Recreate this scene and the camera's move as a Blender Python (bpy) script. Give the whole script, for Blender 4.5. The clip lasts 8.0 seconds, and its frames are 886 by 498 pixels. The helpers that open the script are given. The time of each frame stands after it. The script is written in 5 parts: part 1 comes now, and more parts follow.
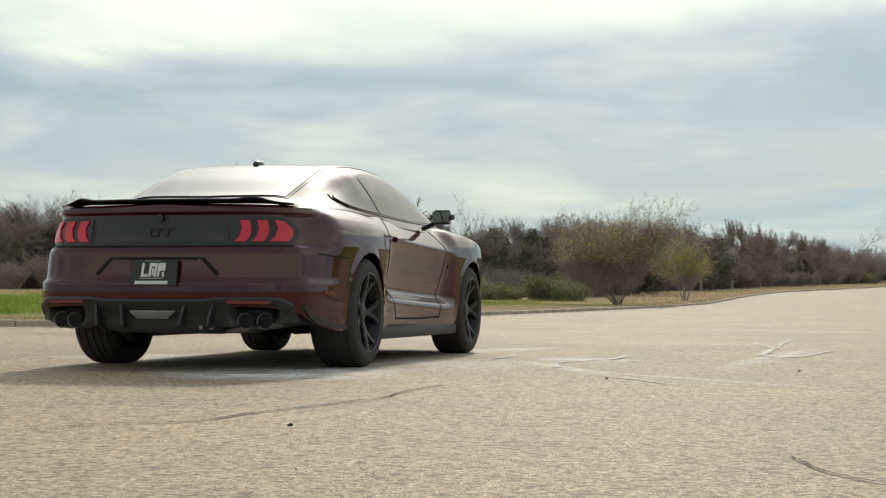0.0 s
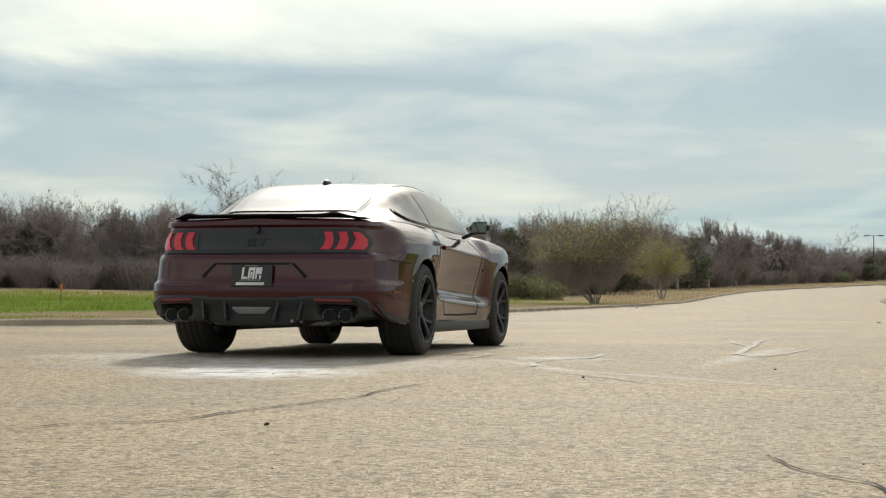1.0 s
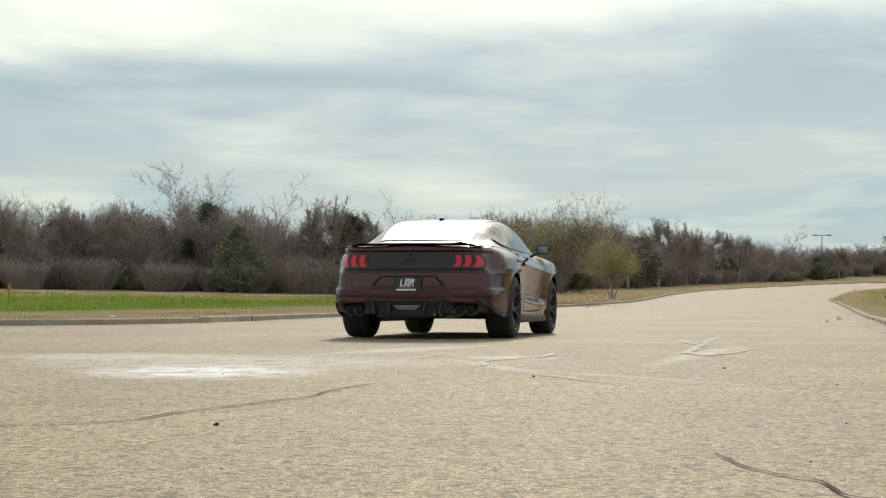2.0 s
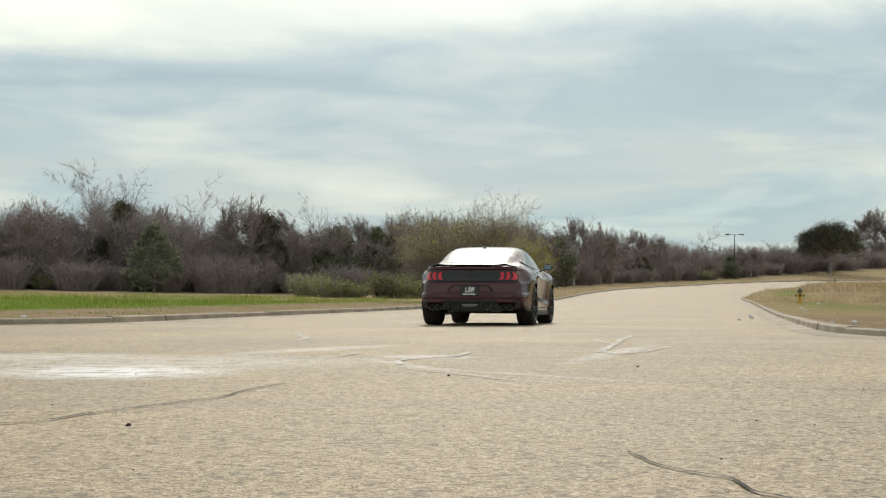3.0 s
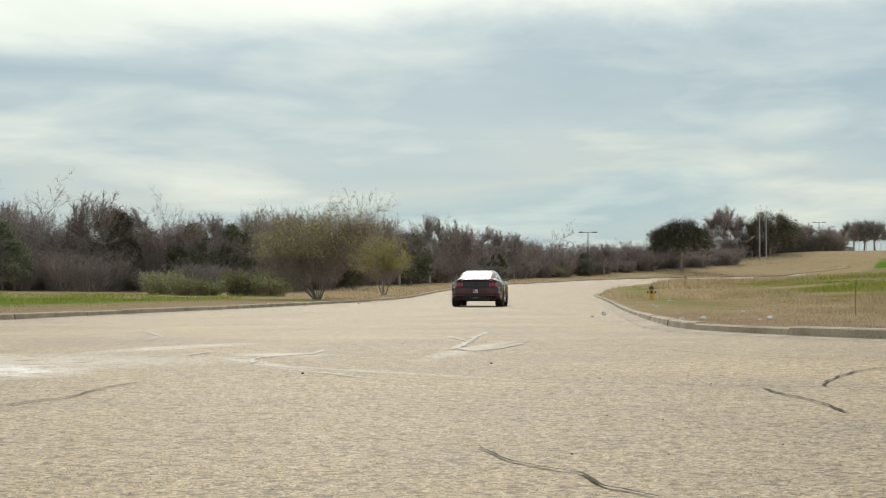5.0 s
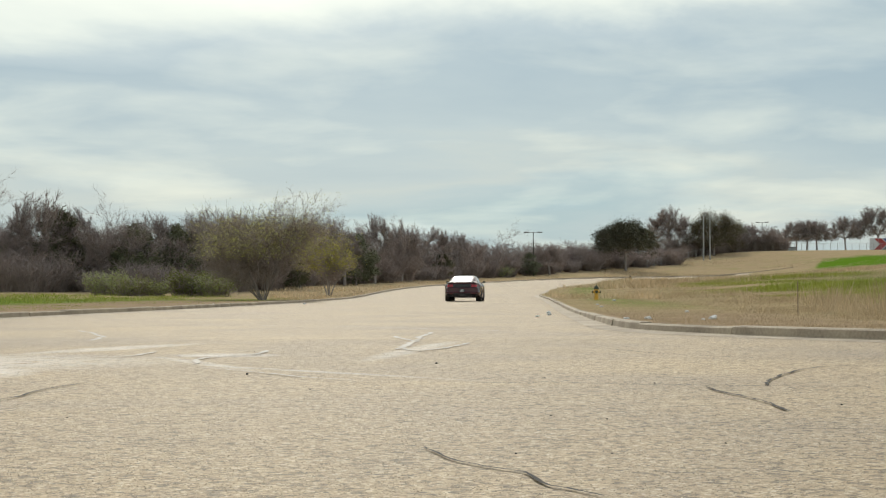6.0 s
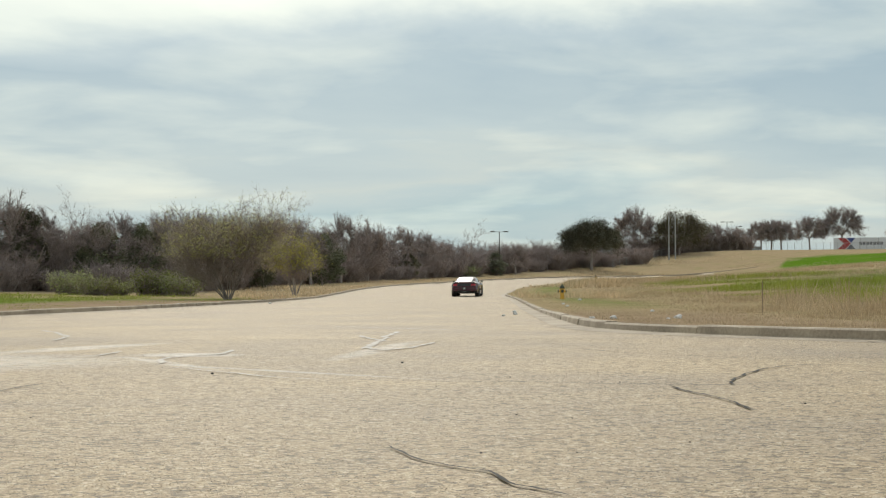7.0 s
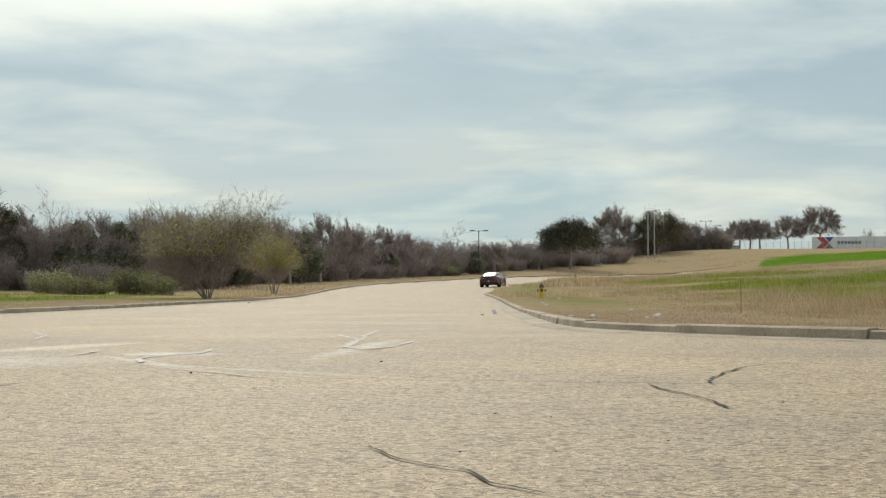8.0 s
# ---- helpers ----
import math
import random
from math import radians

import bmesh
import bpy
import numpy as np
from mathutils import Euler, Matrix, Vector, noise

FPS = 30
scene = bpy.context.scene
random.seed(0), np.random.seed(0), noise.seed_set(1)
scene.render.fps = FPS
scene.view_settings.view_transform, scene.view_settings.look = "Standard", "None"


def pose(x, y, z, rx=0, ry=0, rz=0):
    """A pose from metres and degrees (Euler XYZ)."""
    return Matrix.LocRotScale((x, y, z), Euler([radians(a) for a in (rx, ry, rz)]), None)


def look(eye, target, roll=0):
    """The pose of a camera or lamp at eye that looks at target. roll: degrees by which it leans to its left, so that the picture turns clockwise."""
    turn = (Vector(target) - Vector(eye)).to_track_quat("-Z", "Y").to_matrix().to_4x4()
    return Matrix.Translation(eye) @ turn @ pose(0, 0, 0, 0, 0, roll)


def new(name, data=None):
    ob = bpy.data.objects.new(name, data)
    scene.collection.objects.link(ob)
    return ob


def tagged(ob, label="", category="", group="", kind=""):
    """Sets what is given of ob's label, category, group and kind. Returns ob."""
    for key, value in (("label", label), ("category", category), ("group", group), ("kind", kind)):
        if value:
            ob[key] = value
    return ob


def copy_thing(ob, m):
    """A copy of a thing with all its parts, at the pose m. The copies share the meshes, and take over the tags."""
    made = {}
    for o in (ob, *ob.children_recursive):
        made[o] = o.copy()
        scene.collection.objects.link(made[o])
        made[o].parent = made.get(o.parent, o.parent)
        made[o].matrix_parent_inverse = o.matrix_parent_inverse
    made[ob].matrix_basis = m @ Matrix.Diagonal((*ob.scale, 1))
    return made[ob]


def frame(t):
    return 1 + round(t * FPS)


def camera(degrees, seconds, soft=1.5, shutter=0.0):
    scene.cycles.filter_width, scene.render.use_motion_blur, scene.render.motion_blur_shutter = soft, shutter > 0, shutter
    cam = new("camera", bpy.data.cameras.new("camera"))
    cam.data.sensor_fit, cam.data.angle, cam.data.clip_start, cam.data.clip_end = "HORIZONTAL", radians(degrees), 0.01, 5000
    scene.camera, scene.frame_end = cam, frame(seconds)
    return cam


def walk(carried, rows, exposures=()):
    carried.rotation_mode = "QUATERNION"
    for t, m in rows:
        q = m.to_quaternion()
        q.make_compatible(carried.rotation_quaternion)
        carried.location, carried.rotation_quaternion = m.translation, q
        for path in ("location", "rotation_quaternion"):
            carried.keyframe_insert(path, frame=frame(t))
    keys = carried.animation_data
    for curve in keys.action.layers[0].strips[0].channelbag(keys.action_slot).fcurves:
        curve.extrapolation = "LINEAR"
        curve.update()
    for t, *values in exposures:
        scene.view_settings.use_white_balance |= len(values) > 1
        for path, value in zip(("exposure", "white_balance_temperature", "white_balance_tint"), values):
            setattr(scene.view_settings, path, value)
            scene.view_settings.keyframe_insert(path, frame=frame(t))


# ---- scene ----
# ---------------------------------------------------------------- camera
EYE = 0.457
cam = camera(30.45, 8.0, soft=1.2)
# seconds, yaw, pitch, lean of a tripod head; the lens stands 0.11 m before the pan axis
HEAD = [
    (0.0, 0.0, 1.630, -0.22), (0.5, -0.224, 1.602, -0.25), (1.0, -0.806, 1.597, -0.19), (2.5, -3.806, 1.573, -0.10),
    (3.0, -5.470, 1.559, -0.06), (3.5, -7.203, 1.529, 0.0), (4.0, -8.537, 1.504, 0.01), (4.5, -9.506, 1.481, 0.03),
    (6.0, -12.442, 1.465, 0.15), (6.5, -13.071, 1.462, 0.15), (7.0, -13.635, 1.441, 0.16), (7.5, -14.004, 1.428, 0.16),
    (8.0, -14.359, 1.405, 0.165),
]
ARM = 0.113
walk(cam, [(t, pose(-math.sin(radians(yaw)) * ARM, (math.cos(radians(yaw)) - 1) * ARM, EYE, 90 + tilt, lean, yaw))
           for t, yaw, tilt, lean in HEAD])

# ---------------------------------------------------------------- world, sun
SUN_EL, SUN_AZ = 34.0, 7.0          # degrees above the horizon, and to the right of the first view
sun_way = Vector((math.sin(radians(SUN_AZ)) * math.cos(radians(SUN_EL)), math.cos(radians(SUN_AZ)) * math.cos(radians(SUN_EL)),
                  math.sin(radians(SUN_EL))))
sun = new("sun", bpy.data.lights.new("sun", "SUN"))
sun.data.energy, sun.data.angle, sun.data.color = 2.0, radians(5), (1.0, 0.93, 0.80)
sun.matrix_world = look((0, 0, 50), Vector((0, 0, 50)) - sun_way)


def link(tree, a, b):
    tree.links.new(a, b)


def node(tree, kind, **values):
    n = tree.nodes.new(kind)
    for key, value in values.items():
        if key in n.inputs:
            n.inputs[key].default_value = value
    return n


def ramp(tree, fac, stops):
    n = tree.nodes.new("ShaderNodeValToRGB")
    el = n.color_ramp.elements
    while len(el) < len(stops):
        el.new(0.5)
    for e, (p, c) in zip(el, stops):
        e.position, e.color = p, (*c, 1)
    link(tree, fac, n.inputs["Fac"])
    return n.outputs["Color"]


def sums(tree, op, a, b=None, clamp=False):
    n = tree.nodes.new("ShaderNodeMath")
    n.operation, n.use_clamp = op, clamp
    for i, v in enumerate((a, b)):
        if v is None:
            continue
        if isinstance(v, (int, float)):
            n.inputs[i].default_value = v
        else:
            link(tree, v, n.inputs[i])
    return n.outputs[0]


def blend(tree, fac, a, b, how="MIX"):
    n = tree.nodes.new("ShaderNodeMix")
    n.data_type, n.blend_type = "RGBA", how
    for sock, v in ((n.inputs[0], fac), (n.inputs[6], a), (n.inputs[7], b)):
        if isinstance(v, (int, float)):
            sock.default_value = v
        elif isinstance(v, tuple):
            sock.default_value = (*v, 1)
        else:
            link(tree, v, sock)
    return n.outputs[2]


def make_world():
    """Broken cloud deck over a pale Nishita sky: thin bright gaps and grey-blue undersides, stretched along the horizon."""
    w = bpy.data.worlds.new("world")
    w.use_nodes = True
    scene.world = w
    tr = w.node_tree
    bg = tr.nodes["Background"]
    sky = tr.nodes.new("ShaderNodeTexSky")
    sky.sky_type, sky.sun_disc = "NISHITA", False
    sky.sun_elevation, sky.sun_rotation = radians(SUN_EL), radians(SUN_AZ)
    coord = tr.nodes.new("ShaderNodeTexCoord")
    sep = tr.nodes.new("ShaderNodeSeparateXYZ")
    link(tr, coord.outputs["Generated"], sep.inputs[0])
    up = sums(tr, "ADD", sums(tr, "MAXIMUM", sep.outputs[2], 0.0), 0.15)
    flat = tr.nodes.new("ShaderNodeCombineXYZ")
    link(tr, sums(tr, "DIVIDE", sep.outputs[0], up), flat.inputs[0])
    link(tr, sums(tr, "DIVIDE", sep.outputs[1], up), flat.inputs[1])
    n1 = node(tr, "ShaderNodeTexNoise", Scale=0.62, Detail=7.0, Roughness=0.55, Distortion=0.35)
    n2 = node(tr, "ShaderNodeTexNoise", Scale=1.7, Detail=6.0, Roughness=0.50, Distortion=0.25)
    link(tr, flat.outputs[0], n1.inputs["Vector"])
    link(tr, flat.outputs[0], n2.inputs["Vector"])
    # height bands of the deck, frayed by the noise
    fray = sums(tr, "MULTIPLY", sums(tr, "SUBTRACT", n1.outputs["Fac"], 0.5), 0.24)
    band = sums(tr, "ADD", sep.outputs[2], fray)
    base = ramp(tr, band, [(0.0, (0.44, 0.60, 0.67)), (0.030, (0.35, 0.51, 0.57)), (0.052, (0.43, 0.56, 0.60)), (0.070, (0.51, 0.60, 0.60)), (0.088, (0.46, 0.57, 0.60)),
                           (0.125, (0.37, 0.49, 0.55)), (0.143, (0.46, 0.57, 0.61)), (0.164, (0.80, 0.87, 0.79)), (0.190, (1.0, 1.04, 0.90)), (0.30, (0.85, 0.87, 0.80)), (0.6, (0.50, 0.55, 0.60)),
                           (1.0, (0.46, 0.53, 0.62))])
    glow = ramp(tr, n2.outputs["Fac"], [(0.48, (0.0, 0.0, 0.0)), (0.68, (0.22, 0.19, 0.11))])
    col = blend(tr, 1.0, base, glow, "ADD")
    clear = blend(tr, 1.0, sky.outputs[0], (0.08, 0.08, 0.08), "MULTIPLY")
    thin = blend(tr, 0.12, col, clear)
    # the haze about the hidden sun
    ang = tr.nodes.new("ShaderNodeVectorMath")
    ang.operation = "DOT_PRODUCT"
    link(tr, coord.outputs["Generated"], ang.inputs[0])
    ang.inputs[1].default_value = sun_way
    halo = sums(tr, "POWER", sums(tr, "MAXIMUM", ang.outputs["Value"], 0.0), 48.0)
    halo_col = blend(tr, halo, (0.0, 0.0, 0.0), (7.0, 6.6, 5.7))
    link(tr, blend(tr, 1.0, thin, halo_col, "ADD"), bg.inputs["Color"])
    bg.inputs["Strength"].default_value = 1.0


make_world()

# ---------------------------------------------------------------- materials
def mat(name, col, rough=0.6, metal=0.0, col2=None, scale=6.0, fine=60.0, bump=0.0, bump_scale=80.0, coat=0.0, spec=0.5, space="Object",
        glow=None, vary=0.0):
    """A principled material whose colour wanders between two tones at two scales."""
    m = bpy.data.materials.new(name)
    m.use_nodes = True
    tr = m.node_tree
    p = tr.nodes["Principled BSDF"]
    p.inputs["Roughness"].default_value, p.inputs["Metallic"].default_value = rough, metal
    p.inputs["Coat Weight"].default_value, p.inputs["Coat Roughness"].default_value = coat, 0.03
    p.inputs["Specular IOR Level"].default_value = spec
    coord = tr.nodes.new("ShaderNodeTexCoord")
    a = node(tr, "ShaderNodeTexNoise", Scale=scale, Detail=4.0)
    b = node(tr, "ShaderNodeTexNoise", Scale=fine, Detail=3.0)
    link(tr, coord.outputs[space], a.inputs["Vector"])
    link(tr, coord.outputs[space], b.inputs["Vector"])
    mixed = sums(tr, "ADD", sums(tr, "MULTIPLY", a.outputs["Fac"], 0.6), sums(tr, "MULTIPLY", b.outputs["Fac"], 0.4))
    c2 = col2 or tuple(c * 0.72 for c in col)
    c = ramp(tr, mixed, [(0.36, col), (0.64, c2)])
    if vary:
        info = tr.nodes.new("ShaderNodeObjectInfo")
        geo = tr.nodes.new("ShaderNodeNewGeometry")
        k = sums(tr, "ADD", sums(tr, "MULTIPLY", info.outputs["Random"], 0.5), sums(tr, "MULTIPLY", geo.outputs["Random Per Island"], 0.5))
        c = blend(tr, 1.0, c, ramp(tr, k, [(0.0, (1 - vary,) * 3), (1.0, (1 + vary,) * 3)]), "MULTIPLY")
    link(tr, c, p.inputs["Base Color"])
    if bump:
        d = node(tr, "ShaderNodeTexNoise", Scale=bump_scale, Detail=3.0)
        link(tr, coord.outputs[space], d.inputs["Vector"])
        bn = node(tr, "ShaderNodeBump", Strength=bump, Distance=0.02)
        link(tr, d.outputs["Fac"], bn.inputs["Height"])
        link(tr, bn.outputs[0], p.inputs["Normal"])
    if glow:
        p.inputs["Emission Color"].default_value, p.inputs["Emission Strength"].default_value = (*glow[0], 1), glow[1]
    return m


def spot(tree, sep, x, y, rx, ry, turn=0.0):
    """1 within an ellipse on the ground, falling to 0 at twice its size."""
    c, s = math.cos(radians(turn)), math.sin(radians(turn))
    dx, dy = sums(tree, "SUBTRACT", sep.outputs[0], x), sums(tree, "SUBTRACT", sep.outputs[1], y)
    u = sums(tree, "DIVIDE", sums(tree, "ADD", sums(tree, "MULTIPLY", dx, c), sums(tree, "MULTIPLY", dy, s)), rx)
    v = sums(tree, "DIVIDE", sums(tree, "SUBTRACT", sums(tree, "MULTIPLY", dy, c), sums(tree, "MULTIPLY", dx, s)), ry)
    d = sums(tree, "SQRT", sums(tree, "ADD", sums(tree, "MULTIPLY", u, u), sums(tree, "MULTIPLY", v, v)))
    return sums(tree, "SUBTRACT", 1.6, d, clamp=True)


def road_material():
    m = bpy.data.materials.new("worn aggregate concrete")
    m.use_nodes = True
    tr = m.node_tree
    p = tr.nodes["Principled BSDF"]
    coord = tr.nodes.new("ShaderNodeTexCoord")
    pos = coord.outputs["Object"]
    sep = tr.nodes.new("ShaderNodeSeparateXYZ")
    link(tr, pos, sep.inputs[0])
    stone = node(tr, "ShaderNodeTexVoronoi", Scale=80.0)
    pit = node(tr, "ShaderNodeTexVoronoi", Scale=34.0)
    fine = node(tr, "ShaderNodeTexNoise", Scale=150.0, Detail=3.0)
    mid = node(tr, "ShaderNodeTexNoise", Scale=5.0, Detail=6.0, Roughness=0.65)
    big = node(tr, "ShaderNodeTexNoise", Scale=0.35, Detail=6.0, Roughness=0.6, Distortion=0.6)
    for n in (stone, pit, fine, mid, big):
        link(tr, pos, n.inputs["Vector"])
    bw = tr.nodes.new("ShaderNodeSeparateColor")
    link(tr, stone.outputs["Color"], bw.inputs[0])
    bw2 = tr.nodes.new("ShaderNodeSeparateColor")
    link(tr, pit.outputs["Color"], bw2.inputs[0])
    c = ramp(tr, bw.outputs[0], [(0.0, (0.13, 0.106, 0.075)), (0.24, (0.325, 0.252, 0.161)), (0.72, (0.412, 0.319, 0.205)), (0.90, (0.50, 0.405, 0.275)),
                                 (1.0, (0.56, 0.48, 0.35))])
    c = blend(tr, sums(tr, "MULTIPLY", sums(tr, "GREATER_THAN", bw2.outputs[1], 0.86), 0.6), c, (0.10, 0.083, 0.06))
    c = blend(tr, 1.0, c, ramp(tr, mid.outputs["Fac"], [(0.3, (0.93, 0.93, 0.94)), (0.7, (1.05, 1.05, 1.04))]), "MULTIPLY")
    c = blend(tr, 1.0, c, ramp(tr, big.outputs["Fac"], [(0.35, (0.84, 0.86, 0.91)), (0.65, (1.10, 1.08, 1.01))]), "MULTIPLY")
    # chalky residue of past tyre smoke, worn by traffic
    frayed = ramp(tr, mid.outputs["Fac"], [(0.34, (0.0,) * 3), (0.52, (1.0,) * 3)])
    for x, y, rx, ry, turn, k in ((-1.0, 9.6, 0.50, 0.65, 10, 1.0), (-0.9, 10.9, 1.1, 1.0, 20, 0.35), (1.0, 11.7, 0.3, 0.25, -60, 0.5),
                                  (0.75, 10.5, 0.06, 0.8, 12, 0.30), (1.3, 9.2, 0.05, 1.0, 30, 0.22), (0.3, 13.5, 0.2, 1.0, -30, 0.4),
                                  (2.6, 12.6, 0.10, 1.6, -20, 0.35), (-1.9, 12.0, 0.7, 0.5, 0, 0.4)):
        k2 = sums(tr, "MULTIPLY", sums(tr, "MULTIPLY", spot(tr, sep, x, y, rx, ry, turn), k), frayed)
        c = blend(tr, k2, c, (0.76, 0.75, 0.72))
    link(tr, c, p.inputs["Base Color"])
    p.inputs["Roughness"].default_value = 0.72
    p.inputs["Specular IOR Level"].default_value = 0.16
    h = sums(tr, "ADD", sums(tr, "MULTIPLY", stone.outputs["Distance"], -1.0), sums(tr, "MULTIPLY", fine.outputs["Fac"], 0.6))
    bn = node(tr, "ShaderNodeBump", Strength=0.35, Distance=0.006)
    link(tr, h, bn.inputs["Height"])
    link(tr, bn.outputs[0], p.inputs["Normal"])
    return m


def ground_material():
    """Short winter turf: green, straw and bare earth, shared out by the sheet's own dry and bare values."""
    m = bpy.data.materials.new("winter turf")
    m.use_nodes = True
    tr = m.node_tree
    p = tr.nodes["Principled BSDF"]
    coord = tr.nodes.new("ShaderNodeTexCoord")
    dry = tr.nodes.new("ShaderNodeAttribute")
    dry.attribute_name = "dry"
    bare = tr.nodes.new("ShaderNodeAttribute")
    bare.attribute_name = "bare"
    n1 = node(tr, "ShaderNodeTexNoise", Scale=0.28, Detail=7.0, Roughness=0.65)
    n2 = node(tr, "ShaderNodeTexNoise", Scale=2.4, Detail=5.0, Roughness=0.7)
    for n in (n1, n2):
        link(tr, coord.outputs["Object"], n.inputs["Vector"])
    wob = sums(tr, "MULTIPLY", sums(tr, "SUBTRACT", n1.outputs["Fac"], 0.5), 1.6)
    green = ramp(tr, n2.outputs["Fac"], [(0.3, (0.070, 0.150, 0.012)), (0.7, (0.130, 0.225, 0.024))])
    straw = ramp(tr, n2.outputs["Fac"], [(0.3, (0.27, 0.205, 0.12)), (0.7, (0.44, 0.345, 0.215))])
    earth = ramp(tr, n2.outputs["Fac"], [(0.3, (0.23, 0.170, 0.115)), (0.7, (0.39, 0.295, 0.20))])
    c = blend(tr, sums(tr, "ADD", dry.outputs["Fac"], wob, clamp=True), green, straw)
    c = blend(tr, sums(tr, "ADD", bare.outputs["Fac"], sums(tr, "MULTIPLY", wob, 0.6), clamp=True), c, earth)
    link(tr, c, p.inputs["Base Color"])
    p.inputs["Roughness"].default_value = 0.95
    p.inputs["Specular IOR Level"].default_value = 0.0
    return m


ROAD = road_material()
GRIT = mat("exposed aggregate stones", (0.70, 0.57, 0.38), 0.75, col2=(0.34, 0.27, 0.18), scale=40, vary=0.85)
TURF = ground_material()
KERB = mat("weathered kerb concrete", (0.44, 0.37, 0.27), 0.85, col2=(0.24, 0.195, 0.14), scale=1.3, fine=30, bump=0.4, bump_scale=60, vary=0.12)
CRACK = mat("crack dirt", (0.018, 0.016, 0.014), 0.95, scale=9)
PATCH = mat("pale crack sealant", (0.42, 0.385, 0.335), 0.7, col2=(0.33, 0.30, 0.26), scale=3)
BARK = mat("grey bark", (0.36, 0.32, 0.295), 0.95, col2=(0.22, 0.195, 0.18), scale=5, vary=0.25)
TWIG = mat("winter twigs", (0.375, 0.315, 0.292), 0.95, col2=(0.235, 0.198, 0.184), scale=0.9, vary=0.3)
TWIG_RED = mat("ruddy winter twigs", (0.395, 0.325, 0.295), 0.95, col2=(0.25, 0.205, 0.186), scale=0.9, vary=0.3)
CEDAR = mat("cedar foliage", (0.19, 0.195, 0.115), 0.85, col2=(0.105, 0.115, 0.068), scale=1.2, vary=0.45, spec=0.25)
OAK_LEAF = mat("live oak foliage", (0.15, 0.15, 0.10), 0.8, col2=(0.095, 0.097, 0.068), scale=0.8, vary=0.45, spec=0.3)
OLIVE = mat("olive foliage", (0.20, 0.185, 0.105), 0.85, col2=(0.125, 0.12, 0.07), scale=0.8, vary=0.4, spec=0.25)
BUD = mat("spring buds", (0.66, 0.62, 0.19), 0.85, col2=(0.48, 0.46, 0.13), scale=1.0, vary=0.35, spec=0.2)
BUSH = mat("green brush", (0.34, 0.36, 0.14), 0.9, col2=(0.20, 0.225, 0.085), scale=1.0, vary=0.4, spec=0.2)
BLADE_G = mat("green grass blades", (0.44, 0.46, 0.095), 0.9, col2=(0.27, 0.33, 0.06), scale=0.35, vary=0.35, spec=0.2)
BLADE_D = mat("straw grass blades", (0.76, 0.61, 0.40), 0.9, col2=(0.44, 0.33, 0.20), scale=0.5, vary=0.45, spec=0.2)
PAINT = mat("dark maroon metallic paint", (0.056, 0.0050, 0.0105), 0.35, 0.0, col2=(0.044, 0.0040, 0.0085), scale=2, fine=900, coat=0.9, spec=0.02)
GLOSS = mat("gloss black plastic", (0.010, 0.010, 0.011), 0.12, spec=0.5, scale=3)
PLASTIC = mat("textured black plastic", (0.020, 0.020, 0.021), 0.48, scale=20, bump=0.15, bump_scale=400)
RUBBER = mat("tyre rubber", (0.020, 0.019, 0.019), 0.75, col2=(0.032, 0.030, 0.028), scale=8, bump=0.2, bump_scale=120)
RIM = mat("gunmetal alloy", (0.040, 0.041, 0.045), 0.35, 0.6, scale=4)
STEEL = mat("dull exhaust steel", (0.26, 0.25, 0.24), 0.35, 0.9, scale=6)
# for seams and underbody; in wells, bores and recess it puts shade into colour
BLACK = mat("near-black seams and hollow shade", (0.004, 0.004, 0.004), 0.9, scale=5)
GLASS = mat("dark tinted car glass", (0.010, 0.012, 0.012), 0.02, spec=0.9, scale=3, coat=1.0)
SIDE_GLASS = mat("green-tinted side glass", (0.010, 0.016, 0.014), 0.03, spec=0.55, scale=3)
LAMP_RED = mat("red tail lens", (0.20, 0.003, 0.010), 0.2, scale=4, fine=30, coat=0.2, glow=((1.0, 0.008, 0.045), 0.17))
REFLECT = mat("red reflector", (0.16, 0.006, 0.010), 0.15, scale=4, coat=0.5)
WHITE_LENS = mat("clear reverse lens", (0.16, 0.165, 0.17), 0.2, scale=10, coat=0.6)
BADGE = mat("dark badge chrome", (0.03, 0.03, 0.032), 0.15, 0.6, scale=5)
WHITE = mat("white lettering", (0.75, 0.75, 0.74), 0.5, scale=5)
# dark greenish colour stands in for a reflection of trees that aren't built
CHROME = mat("mirror darkened for absent trees", (0.22, 0.25, 0.24), 0.04, 1.0, scale=3)
YELLOW = mat("faded yellow hydrant paint", (0.72, 0.42, 0.06), 0.6, col2=(0.50, 0.30, 0.05), scale=9)
GREEN_CAP = mat("dark hydrant cap paint", (0.06, 0.075, 0.045), 0.6, scale=9)
LITTER = mat("white paper litter", (0.72, 0.72, 0.70), 0.8, scale=8)
GALV = mat("galvanised steel", (0.42, 0.43, 0.43), 0.5, 0.5, scale=4)
POLE = mat("dark bronze pole", (0.10, 0.095, 0.085), 0.6, 0.2, scale=4)
PANEL = mat("white sheet metal", (0.66, 0.68, 0.70), 0.5, col2=(0.58, 0.60, 0.62), scale=0.5)
SIGN_RED = mat("sign red", (0.42, 0.06, 0.06), 0.6, scale=2)
SIGN_BLUE = mat("sign blue", (0.06, 0.09, 0.26), 0.6, scale=2)
SIGN_GREY = mat("sign lettering grey", (0.16, 0.17, 0.19), 0.6, scale=2)
SHED = mat("pale blue shed cladding", (0.66, 0.74, 0.80), 0.6, scale=0.7)
SHED_ROOF = mat("grey shed roof", (0.25, 0.26, 0.28), 0.6, scale=0.7)
ORANGE = mat("orange marker tape", (0.75, 0.20, 0.05), 0.7, scale=4)
